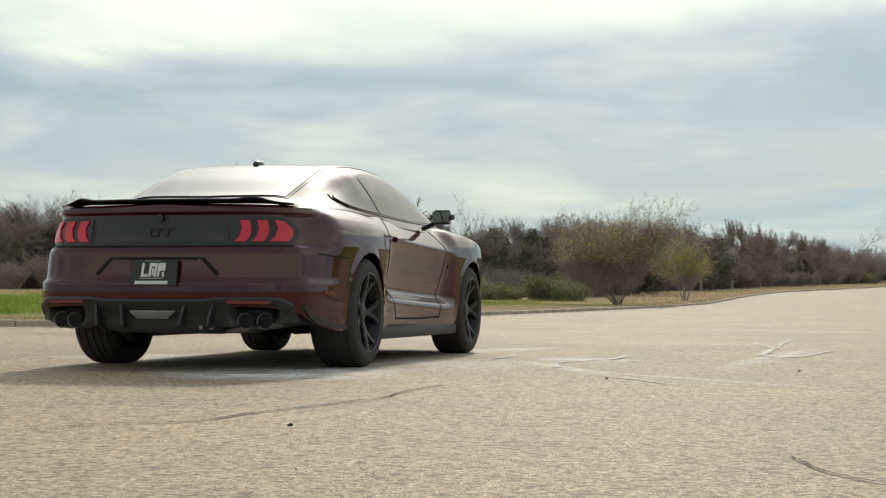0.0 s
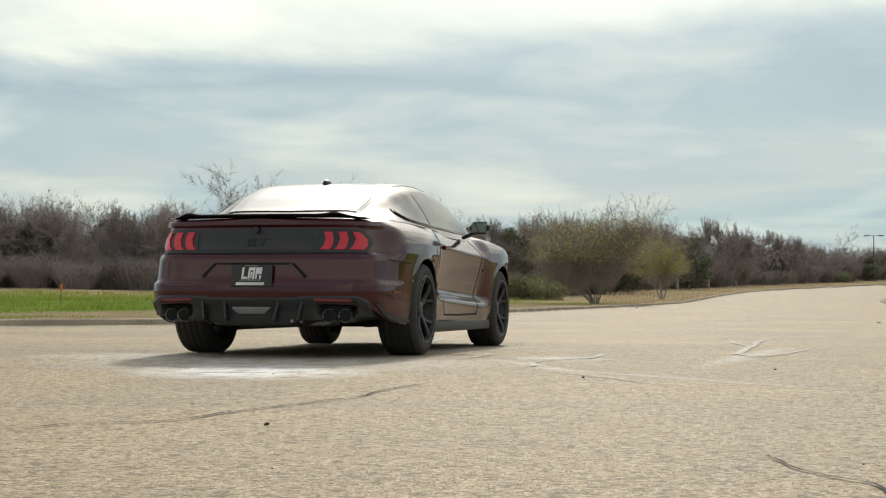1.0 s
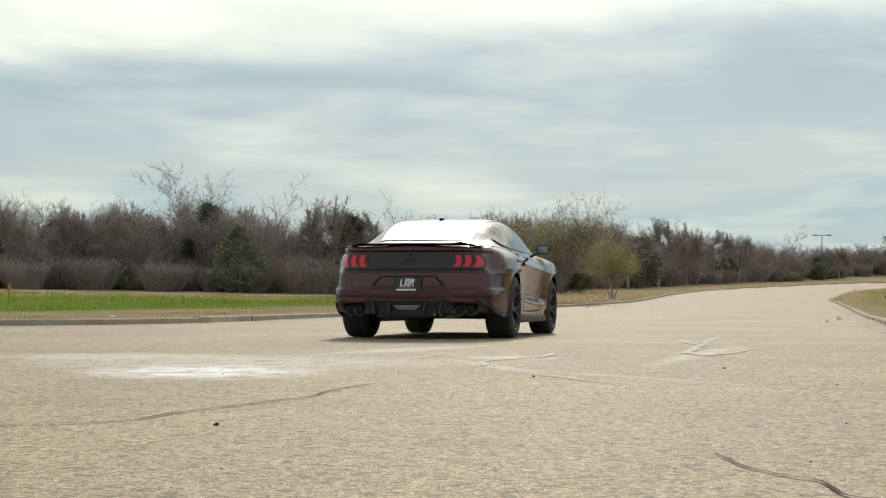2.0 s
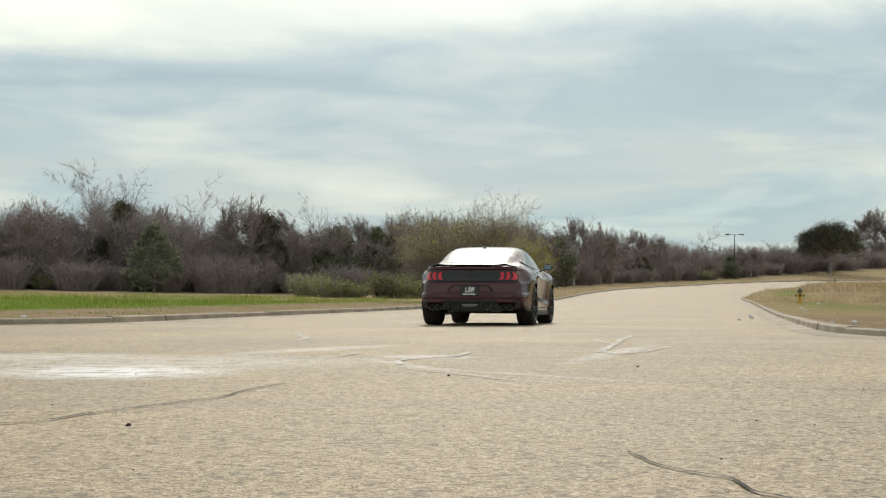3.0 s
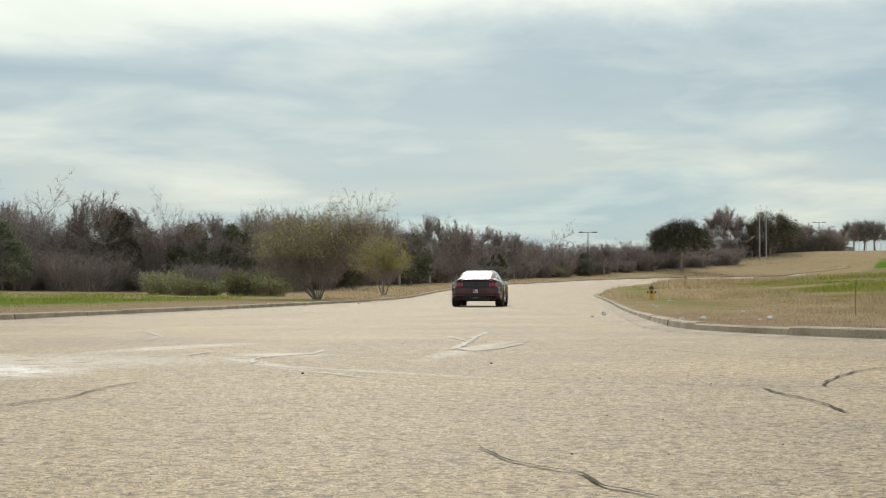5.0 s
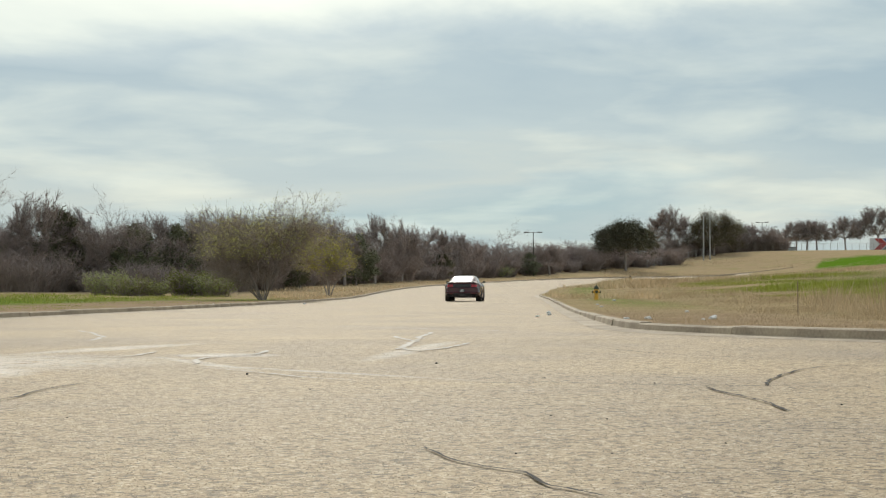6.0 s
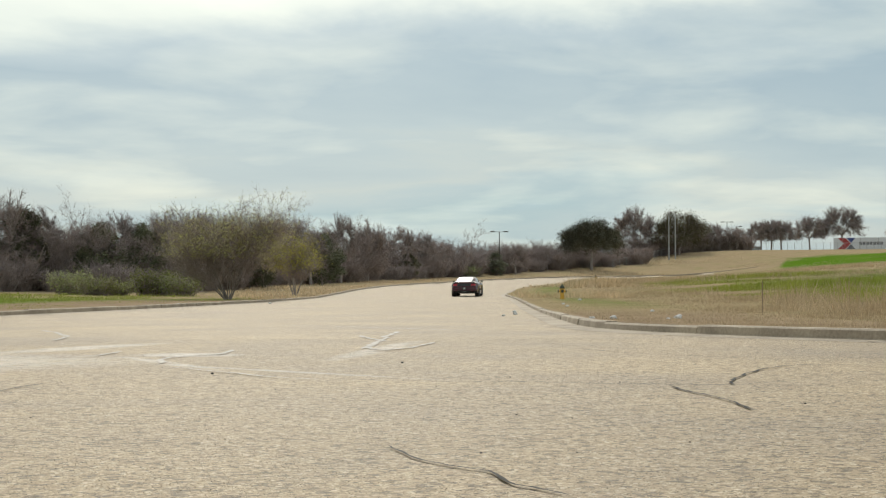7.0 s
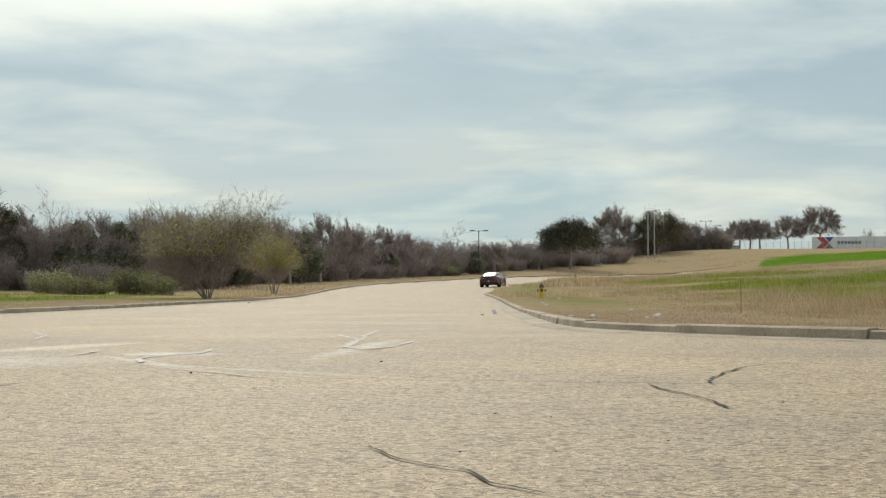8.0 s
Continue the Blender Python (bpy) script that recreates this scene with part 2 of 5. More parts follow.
WOOD = mat("weathered stake wood", (0.28, 0.21, 0.14), 0.9, scale=8)

# ---------------------------------------------------------------- the lie of the land
PROFILE_D = [0, 13, 22, 35, 50, 86, 114, 150, 220, 260, 320, 600, 2500]
PROFILE_H = [0, 0, -0.05, -0.13, -0.15, -0.12, -0.06, 0.62, 1.75, 2.5, 3.4, 6.0, 14.0]
FIELD_D = [0, 12, 20, 60, 100, 150, 220, 300, 380, 600, 2500]
FIELD_H = [0.1, 0.08, 0.08, 0.30, 0.75, 1.95, 4.0, 6.5, 8.8, 11.5, 18.0]
LEFT_EDGE = [(-90.0, 20.0), (-30.0, 21.5), (-14.0, 22.8), (-7.0, 25.6), (-3.4, 29.6), (-1.2, 39.2), (2.2, 51.0), (8.2, 71.5), (12.4, 87.0),
             (17.0, 105.0), (21.6, 123.0), (27.5, 143.0), (34.5, 163.0), (43.0, 182.0), (53.5, 203.0), (63.0, 220.0), (74.0, 236.0),
             (84.0, 246.0), (105.0, 259.0), (120.0, 262.0)]
RIGHT_EDGE = [(40.0, -6.0), (20.0, 2.0), (12.0, 6.5), (8.4, 10.2), (7.1, 13.5), (6.6, 16.2), (6.6, 18.6), (7.0, 20.8), (8.2, 25.2), (11.1, 35.6),
              (15.0, 49.8), (21.1, 71.8), (28.0, 97.0), (32.2, 113.5), (35.2, 122.5), (39.6, 136.0), (46.0, 151.5), (55.0, 170.5),
              (65.0, 189.5), (89.0, 226.5), (104.0, 239.0), (116.0, 246.0)]


def curve(knots, step):
    """A smooth line through the knots, sampled at about that step."""
    k = np.array(knots, float)
    k = np.vstack([2 * k[0] - k[1], k, 2 * k[-1] - k[-2]])
    out = []
    for i in range(1, len(k) - 2):
        a, b, c, d = k[i - 1], k[i], k[i + 1], k[i + 2]
        n = max(2, int(np.linalg.norm(c - b) / step))
        for s in np.arange(n) / n:
            out.append(0.5 * (2 * b + (c - a) * s + (2 * a - 5 * b + 4 * c - d) * s ** 2 + (3 * b - a - 3 * c + d) * s ** 3))
    return np.array(out + [k[-2]])


left_line, right_line = curve(LEFT_EDGE, 2.0), curve(RIGHT_EDGE, 2.0)


def soft(a):
    a = np.clip(a, 0, 1)
    return a * a * (3 - 2 * a)


def smooth_interp(d, xs, ys):
    """Interpolation with its kinks rounded off."""
    return sum(np.interp(d * k, xs, ys) for k in (0.90, 0.95, 1.0, 1.05, 1.10)) / 5


def side_of(line, p):
    """Distance of points from a line, positive to its left."""
    a, b = line[:-1], line[1:]
    if len(p) < 40:
        d = b - a
        q = p[:, None, :] - a
        t = np.clip((q * d).sum(2) / (d * d).sum(1), 0, 1)
        q = q - t[..., None] * d
        dist = np.hypot(q[..., 0], q[..., 1])
        i, k = dist.argmin(1), np.arange(len(p))
        return dist[k, i] * np.where(d[i, 0] * q[k, i, 1] - d[i, 1] * q[k, i, 0] >= 0, 1, -1)
    best = np.full(len(p), 1e9)
    sign = np.zeros(len(p))
    for i in range(len(a)):
        d = b[i] - a[i]
        t = np.clip(((p - a[i]) @ d) / (d @ d), 0, 1)
        q = p - a[i] - t[:, None] * d
        dist = np.hypot(q[:, 0], q[:, 1])
        cross = d[0] * q[:, 1] - d[1] * q[:, 0]
        near = dist < best
        best[near], sign[near] = dist[near], np.where(cross[near] >= 0, 1, -1)
    return best * sign


def land(p):
    """Height of road level, height of the open land, and distance outside the kerbs (negative on the road)."""
    p = np.atleast_2d(np.asarray(p, float))
    d = np.hypot(p[:, 0], p[:, 1])
    base = smooth_interp(d, PROFILE_D, PROFILE_H)
    field = smooth_interp(d, FIELD_D, FIELD_H)
    base = base + (field - base) * soft((p[:, 0] - 100) / 45) * soft((d - 150) / 60)
    sl, sr = side_of(left_line, p), -side_of(right_line, p)
    out = np.maximum(sl, sr)
    left = 0.09 + 0.66 * soft(sl / 60) + 1.3 * soft((p[:, 0] - 45) / 40) * soft(sl / 35) * soft((150 - p[:, 0]) / 40)
    right = 0.09 + (field - base - 0.09) * soft(sr / 45)
    right = np.maximum(right, 0.09)
    off = np.where(sl > 0, left, np.where(sr > 0, right, 0.0))
    return base, base + off, out, sl, sr


def height(x, y):
    base, top, out, _, _ = land([(x, y)])
    return float(top[0] if out[0] > 0 else base[0])


def mesh_object(name, verts, faces, material, smooth=False, parent=None):
    me = bpy.data.meshes.new(name)
    me.from_pydata([tuple(map(float, v)) for v in verts], [], [tuple(int(i) for i in f) for f in faces])
    me.materials.append(material)
    if smooth:
        me.polygons.foreach_set("use_smooth", [True] * len(me.polygons))
    me.update()
    ob = new(name, me)
    ob.parent = parent
    return ob


def add_values(ob, name, values):
    a = ob.data.attributes.new(name, "FLOAT", "POINT")
    a.data.foreach_set("value", np.asarray(values, float))


def grid_faces(rows, cols):
    i, j = np.meshgrid(np.arange(rows - 1), np.arange(cols - 1), indexing="ij")
    a = (i * cols + j).ravel()
    return np.stack([a, a + 1, a + cols + 1, a + cols], 1)


def turf_values(p, sl, sr, d):
    """How dry and how bare the turf is: green belt beyond a dirt strip on one side, straw with green patches on the other."""
    x = p[:, 0]
    dry_l = 0.10 + 0.9 * soft((d - 78) / 25) + 0.35 * soft((4.5 - sl) / 4)
    bare_l = 1.0 * soft((10.5 - sl) / 5) * soft((95 - d) / 20)
    dry_r = 0.95 - 0.95 * soft((d - 45) / 30) * soft((sr - 14) / 20) * soft((200 - d) / 60) - 0.5 * soft((2.2 - np.abs(sr - 3.0)) / 2) * soft((d - 40) / 20)
    lawn = soft((x - 116) / 16) * soft((d - 170) / 60)
    dry_r = dry_r * (1 - lawn) - 1.4 * lawn
    bare_r = 0.8 * soft((5 - sr) / 3) * soft((45 - d) / 15)
    return np.where(sl > 0, dry_l, dry_r), np.where(sl > 0, bare_l, bare_r)


def build_ground():
    az = np.concatenate([np.linspace(-180, -32, 38)[:-1], np.linspace(-32, 50, 300), np.linspace(50, 180, 34)[1:]])
    r = np.concatenate([[0.0], np.geomspace(1.5, 2400, 190)])
    A, Rr = np.meshgrid(np.radians(az), r, indexing="ij")
    p = np.stack([np.sin(A) * Rr, np.cos(A) * Rr], -1).reshape(-1, 2)
    base, top, out, sl, sr = land(p)
    lift = soft((out - 2.2) / 1.6)
    d = np.hypot(p[:, 0], p[:, 1])
    rough = np.array([noise.noise(Vector((x * 0.23, y * 0.23, 0.0))) for x, y in p]) * 0.06 * soft((out - 5) / 10)
    z = base - 0.10 + (top - base + 0.10) * lift + rough
    ob = mesh_object("ground", np.column_stack([p, z]), grid_faces(len(az), len(r)), TURF, True)
    dry, bare = turf_values(p, sl, sr, d)
    add_values(ob, "dry", dry)
    add_values(ob, "bare", bare)
    tagged(ob, "rolling winter turf, green, straw and bare earth", "ground", kind="structure")


def normals_of(line):
    d = np.gradient(line, axis=0)
    d /= np.linalg.norm(d, axis=1)[:, None]
    return np.column_stack([-d[:, 1], d[:, 0]])


def build_road():
    """One worn slab sheet between the kerbs, open towards the near side."""
    az = np.concatenate([np.linspace(-180, -32, 60)[:-1], np.linspace(-32, 45, 240), np.linspace(45, 180, 54)[1:]])
    rr = np.concatenate([[0.0], np.geomspace(1.0, 330, 150)])
    A, Rr = np.meshgrid(np.radians(az), rr, indexing="ij")
    p = np.stack([np.sin(A) * Rr, np.cos(A) * Rr], -1).reshape(-1, 2)
    base, top, out, sl, sr = land(p)
    f = grid_faces(len(az), len(rr))
    d = np.hypot(p[:, 0], p[:, 1])
    keep = (p[f, 0].max(1) < 112) & (out[f].min(1) < 0.35) & (d[f].max(1) < 320) & (d[f].min(1) < 300)
    z = base - 0.25 * soft((out - 0.2) / 0.6)
    ob = mesh_object("road", np.column_stack([p, z]), f[keep], ROAD, True)
    tagged(ob, "worn tan exposed-aggregate concrete road, cracked and chalky", "road", kind="structure")


def build_verge(name, line, outward):
    z = land(line - normals_of(line) * outward * 0.05)[0]
    pts, n = [], normals_of(line) * outward
    offs = [0.17, 0.5, 1.2, 2.2, 3.4, 4.6]
    for o in offs:
        q = line + n * o
        base, top, out, _, _ = land(q)
        pts.append(np.column_stack([q, np.where(o > 4, top - 0.04, np.maximum(top, z + 0.075) + 0.008)]))
    v = np.stack(pts, 1).reshape(-1, 3)
    f = grid_faces(len(line), len(offs))
    ob = mesh_object(name, v, f if outward < 0 else f[:, ::-1], TURF, True)
    _, _, _, sl, sr = land(v[:, :2])
    dry, bare = turf_values(v[:, :2], sl, sr, np.hypot(v[:, 0], v[:, 1]))
    add_values(ob, "dry", dry)
    add_values(ob, "bare", bare)
    tagged(ob, "strip of thin turf and dirt along the kerb", "verge", kind="structure")


def build_kerb(name, line, outward, length, tall):
    """Cast lengths of kerb with open joints, each a little out of line."""
    rng = random.Random(5)
    holder = tagged(new(name), "weathered grey concrete kerb in cast lengths", "kerb", kind="structure")
    seg = np.linalg.norm(np.diff(line, axis=0), axis=1)
    along = np.concatenate([[0], np.cumsum(seg)])
    s = 0.0
    while s < along[-1] - 0.5:
        d = np.hypot(*[np.interp(s, along, line[:, k]) for k in (0, 1)])
        size = length * (1 if d < 120 else 3)
        e = min(s + size - 0.025, along[-1])
        t = np.linspace(s, e, 5)
        piece = np.column_stack([np.interp(t, along, line[:, 0]), np.interp(t, along, line[:, 1])])
        n = normals_of(piece) * outward
        z = land(piece)[0]
        j, k = rng.uniform(-0.012, 0.012), rng.uniform(-0.01, 0.012)
        shape = [(-0.34, 0.004), (-0.02, 0.012), (0.0, 0.02), (0.010, 0.84 * tall + k), (0.03, 0.98 * tall + k), (0.16, tall + k), (0.17, -0.1)]
        v = np.stack([np.column_stack([piece + n * (o + j), z + h]) for o, h in shape], 1).reshape(-1, 3)
        f = grid_faces(5, len(shape))
        f = [tuple(q) for q in (f if outward < 0 else f[:, ::-1])]
        f += [tuple(range(len(shape))), tuple(range(4 * len(shape), 5 * len(shape)))]
        mesh_object("kerb_stone", v, f, KERB, parent=holder)
        s += size

build_ground()
build_road()
build_verge("verge_1", left_line, 1)
build_verge("verge_2", right_line, -1)


# ---------------------------------------------------------------- trees and brush
class Tubes:
    """Collects tapered tubes into one mesh."""

    def __init__(self):
        self.v, self.f = [], []

    def tube(self, a, b, ra, rb, sides=5):
        d = (b - a)
        if d.length < 1e-5:
            return
        q = d.to_track_quat("Z", "Y")
        k = len(self.v)
        for p, r in ((a, ra), (b, rb)):
            for i in range(sides):
                w = 2 * math.pi * i / sides
                self.v.append(p + q @ Vector((r * math.cos(w), r * math.sin(w), 0)))
        for i in range(sides):
            j = (i + 1) % sides
            self.f.append((k + i, k + j, k + sides + j, k + sides + i))

    def sliver(self, a, b, w, rng):
        d = b - a
        side = d.cross(Vector((rng.uniform(-1, 1), rng.uniform(-1, 1), rng.uniform(-1, 1)))).normalized() * w
        k = len(self.v)
        self.v += [a + side, a - side, b]
        self.f.append((k, k + 1, k + 2))

    def leaf(self, p, size, rng):
        u = Vector((rng.gauss(0, 1), rng.gauss(0, 1), rng.gauss(0, 0.7))).normalized()
        w = u.orthogonal().normalized()
        k = len(self.v)
        s, t = size * rng.uniform(0.7, 1.3), size * rng.uniform(0.35, 0.7)
        self.v += [p - u * s, p + w * t, p + u * s, p - w * t]
        self.f.append((k, k + 1, k + 2, k + 3))


def grow(wood, twigs, rng, a, way, length, r, level, spec, tips):
    """One limb, bending as it goes, with side limbs and a spray of twigs."""
    n = 4 if level == 0 else 3
    p, d = a.copy(), way.normalized()
    for i in range(n):
        d = (d + Vector((rng.gauss(0, 1), rng.gauss(0, 1), rng.gauss(0, 0.6))) * spec["bend"] + Vector((0, 0, spec["lift"]))).normalized()
        q = p + d * (length / n)
        r2 = r * (0.80 if level == 0 else 0.72)
        if level < 2:
            wood.tube(p, q, r, r2, 6 if level == 0 else 4)
        else:
            twigs.tube(p, q, r, r2, 3)
        if level < spec["levels"] and (level > 0 or i >= spec["bare"]):
            for _ in range(spec["split"][level]):
                s = rng.uniform(0.1, 1.0)
                out = Vector((rng.gauss(0, 1), rng.gauss(0, 1), rng.gauss(0.15, 0.6))).normalized()
                w = (d * rng.uniform(0.35, 0.9) + out * spec["open"]).normalized()
                grow(wood, twigs, rng, p.lerp(q, s), w, length * rng.uniform(0.42, 0.72), r2 * rng.uniform(0.4, 0.62), level + 1, spec, tips)
        elif level >= spec["levels"]:
            for _ in range(spec["spray"]):
                s = p.lerp(q, rng.random())
                w = (d + Vector((rng.gauss(0, 1), rng.gauss(0, 1), rng.gauss(0.2, 0.8))) * 0.75).normalized()
                e = s + w * length * rng.uniform(0.25, 0.75)
                twigs.sliver(s, e, spec["twig"], rng)
                tips.append(e)
        p, r = q, r2
    tips.append(p)


def tree(name, seed, spec, label, twig_mat=None, leaf_mat=None, leaf=0.0, leaves=0):
    """A tree with trunk and crown; stems is how many rise from the foot."""
    rng = random.Random(seed)
    wood, twigs, leafs, tips = Tubes(), Tubes(), Tubes(), []
    h = spec["height"]
    for k in range(spec["stems"]):
        lean = spec["lean"] if spec["stems"] > 1 else spec["lean"] * 0.4
        a = rng.uniform(0, 6.28) if spec["stems"] == 1 else 6.28 * (k + rng.uniform(-0.3, 0.3)) / spec["stems"]
        way = Vector((math.cos(a) * lean, math.sin(a) * lean, 1.0))
        foot = Vector((math.cos(a) * 0.12 * (spec["stems"] > 1), math.sin(a) * 0.12 * (spec["stems"] > 1), -0.1))
        grow(wood, twigs, rng, foot, way, h * rng.uniform(0.55, 0.68), spec["trunk"], 0, spec, tips)
    high = max(p.z for p in tips)
    tops = [p for p in tips if p.z > 0.36 * high]
    for _ in range(leaves):
        p = rng.choice(tops)
        leafs.leaf(p + Vector((rng.gauss(0, 1), rng.gauss(0, 1), rng.gauss(0, 1))) * spec.get("puff", 0.25), leaf, rng)
    ob = tagged(new(name), label, "tree")
    mesh_object("trunk", wood.v, wood.f, BARK, parent=ob)
    if twigs.f:
        mesh_object("crown", twigs.v, twigs.f, twig_mat or TWIG, parent=ob)
    if leafs.f:
        mesh_object("foliage", leafs.v, leafs.f, leaf_mat, parent=ob)
    return ob


def evergreen(name, seed, h, wide, label, material, count=2600, size=0.16, category="tree", foot=0.05, peak=0.35, stem=0.10):
    """A dense evergreen: clumps of small sprays over an uneven egg of branches, gaps between the clumps."""
    rng = random.Random(seed)
    wood, leafs = Tubes(), Tubes()
    wood.tube(Vector((0, 0, -0.1)), Vector((0, 0, h * 0.75)), stem, 0.03, 6)
    clumps = []
    for _ in range(int(46 + h * 6)):
        z = h * (foot + (1 - foot) * rng.random() ** 0.85)
        t = (z / h - foot) / (1 - foot)
        rad = wide * (min(1, t / peak + 0.45) if t < peak else max(0.04, 1 - ((t - peak) / (1 - peak)) ** 1.5)) * rng.uniform(0.55, 1.05)
        a = rng.uniform(0, 6.28)
        c = Vector((math.cos(a) * rad, math.sin(a) * rad, z))
        clumps.append((c, rng.uniform(0.10, 0.24) * wide + 0.08))
        if rng.random() < 0.5:
            wood.tube(Vector((0, 0, z * 0.8)), c, 0.035, 0.012, 3)
    for _ in range(count):
        c, r = rng.choice(clumps)
        p = c + Vector((rng.gauss(0, 1), rng.gauss(0, 1), rng.gauss(0.1, 0.9))) * r * 0.6
        if p.z > 0.02:
            leafs.leaf(p, size, rng)
    ob = tagged(new(name), label, category)
    mesh_object("trunk" if category == "tree" else "stem", wood.v, wood.f, BARK, parent=ob)
    mesh_object("foliage", leafs.v, leafs.f, material, parent=ob)
    return ob


def dome_tree(name, seed, h, rad, foot, label, clumps, spray, leaves, leaf, leaf_mat=None, twig_mat=None):
    """A round-headed tree: limbs from a short trunk to clumps over a dome, each clump a burst of twigs or leaves."""
    rng = random.Random(seed)
    wood, twigs, leafs = Tubes(), Tubes(), Tubes()
    fork = Vector((rng.uniform(-0.2, 0.2), rng.uniform(-0.2, 0.2), h * (foot + 0.10)))
    wood.tube(Vector((0, 0, -0.15)), fork, 0.028 * h, 0.022 * h, 8)
    heads = []
    limbs = []
    for k in range(7):
        a = 6.28 * (k + rng.uniform(-0.3, 0.3)) / 7
        e = fork + Vector((math.cos(a) * rad * 0.5, math.sin(a) * rad * 0.5, h * rng.uniform(0.14, 0.36)))
        m = fork.lerp(e, 0.5) + Vector((rng.gauss(0, 0.2), rng.gauss(0, 0.2), -0.1))
        wood.tube(fork, m, 0.014 * h, 0.010 * h, 5)
        wood.tube(m, e, 0.010 * h, 0.006 * h, 5)
        limbs.append(e)
    for _ in range(clumps):
        a, u = rng.uniform(0, 6.28), rng.random()
        el = math.asin(u) if rng.random() < 0.8 else -0.35 * rng.random()
        k = rng.uniform(0.62, 1.0)
        c = Vector((math.cos(a) * math.cos(el) * rad * k, math.sin(a) * math.cos(el) * rad * k, h * (foot + 0.22) + math.sin(el) * h * (0.78 - foot) * k * rng.uniform(0.9, 1.0)))
        b = min(limbs, key=lambda q: (q - c).length)
        wood.tube(b, c, 0.004 * h, 0.0018 * h, 3)
        heads.append((b, c))
        for _ in range(spray):
            s = b.lerp(c, rng.uniform(0.35, 1.0))
            w = (c - b).normalized() + Vector((rng.gauss(0, 1), rng.gauss(0, 1), rng.gauss(0.2, 0.8))) * 0.8
            twigs.sliver(s, s + w.normalized() * rad * rng.uniform(0.12, 0.30), 0.016, rng)
    for _ in range(leaves):
        b, c = rng.choice(heads)
        p = b.lerp(c, rng.uniform(0.55, 1.05)) + Vector((rng.gauss(0, 1), rng.gauss(0, 1), rng.gauss(0, 0.7))) * rad * 0.095
        leafs.leaf(p, leaf, rng)
    ob = tagged(new(name), label, "tree")
    mesh_object("trunk", wood.v, wood.f, BARK, parent=ob)
    mesh_object("crown", twigs.v, twigs.f, twig_mat or TWIG, parent=ob)
    if leafs.f:
        mesh_object("foliage", leafs.v, leafs.f, leaf_mat or OAK_LEAF, parent=ob)
    return ob


def brush(name, seed, h, wide, label, material, twigs=260, leaves=0, leaf_mat=None):
    """A many-stemmed bush of upright twigs."""
    rng = random.Random(seed)
    t, lf = Tubes(), Tubes()
    for _ in range(twigs):
        a, r = rng.uniform(0, 6.28), wide * math.sqrt(rng.random()) * 0.6
        p = Vector((math.cos(a) * r, math.sin(a) * r, -0.05))
        q = p + Vector((math.cos(a) * rng.uniform(0, 0.6) + rng.gauss(0, 0.2), math.sin(a) * rng.uniform(0, 0.6) + rng.gauss(0, 0.2), 1.0)) * h * rng.uniform(0.35, 0.75)
        t.tube(p, q, 0.018, 0.01, 3)
        for _ in range(6):
            s = p.lerp(q, rng.uniform(0.25, 1.0))
            e = s + Vector((rng.gauss(0, 0.5), rng.gauss(0, 0.5), rng.uniform(0.1, 0.8))) * h * 0.33
            t.sliver(s, e, 0.016, rng)
            if leaves:
                for _ in range(leaves):
                    lf.leaf(s.lerp(e, rng.random()) + Vector((rng.gauss(0, 0.1), rng.gauss(0, 0.1), rng.gauss(0, 0.1))), 0.085, rng)
    ob = tagged(new(name), label, "shrub")
    mesh_object("twig_spray", t.v, t.f, material, parent=ob)
    if lf.f:
        mesh_object("foliage", lf.v, lf.f, leaf_mat, parent=ob)
    return ob


def at_az(az, d):
    """A place that far off in that direction, degrees to the right of the first view."""
    return math.sin(radians(az)) * d, math.cos(radians(az)) * d


first_size = {}


def put(kind, az, d, size=1.0, turn=None, group="", wide=None, label=""):
    """Stand a tree of that kind there: the first one itself, then copies."""
    x, y = at_az(az, d)
    z = height(x, y)
    turn = random.Random(int(az * 977 + d * 13)).uniform(0, 360) if turn is None else turn
    m = pose(x, y, z - 0.03, 0, 0, turn)
    w = (wide or 1) * size
    if kind.name not in first_size:
        first_size[kind.name] = (w, size)
        kind.matrix_basis = m @ Matrix.Diagonal((w, w, size, 1))
        ob = kind
    else:
        w0, s0 = first_size[kind.name]
        ob = copy_thing(kind, m @ Matrix.Diagonal((w / w0, w / w0, size / s0, 1)))
    return tagged(ob, label, group=group)


SPEC = dict(height=8.0, stems=1, trunk=0.13, lean=0.25, bend=0.16, lift=0.10, levels=3, bare=1, split=(3, 3, 2), open=0.75, spray=4, twig=0.013)
bare_trees = [
    tree("bare_tree", 11, dict(SPEC, levels=3), "leafless grey-brown winter tree in the thicket"),
    tree("bare_tree", 12, dict(SPEC, stems=3, lean=0.22, trunk=0.10, levels=3, split=(2, 3, 2), open=0.6), "leafless many-stemmed winter tree in the thicket"),
    tree("bare_tree", 13, dict(SPEC, stems=2, lean=0.3, trunk=0.11, split=(3, 2, 2), open=0.85, bend=0.22), "leafless spreading winter tree in the thicket", TWIG_RED),
    tree("bare_tree", 14, dict(SPEC, stems=4, lean=0.18, trunk=0.08, split=(2, 2, 3), open=0.5, lift=0.16), "leafless upright winter tree in the thicket"),
]
tall_tree = tree("bare_tree", 21, dict(SPEC, height=11.0, trunk=0.17, bare=2, split=(2, 3, 2), open=0.7, spray=6, twig=0.013, bend=0.2), "tall thin-crowned leafless tree above the thicket")
willow = tree("budding_willow", 31, dict(SPEC, height=6.8, stems=13, lean=0.58, trunk=0.05, split=(2, 3, 2), open=0.50, lift=0.07, spray=4, twig=0.010, puff=0.16),
              "many-stemmed willow just budding yellow-green beside the kerb", TWIG_RED, BUD, 0.050, 17000)
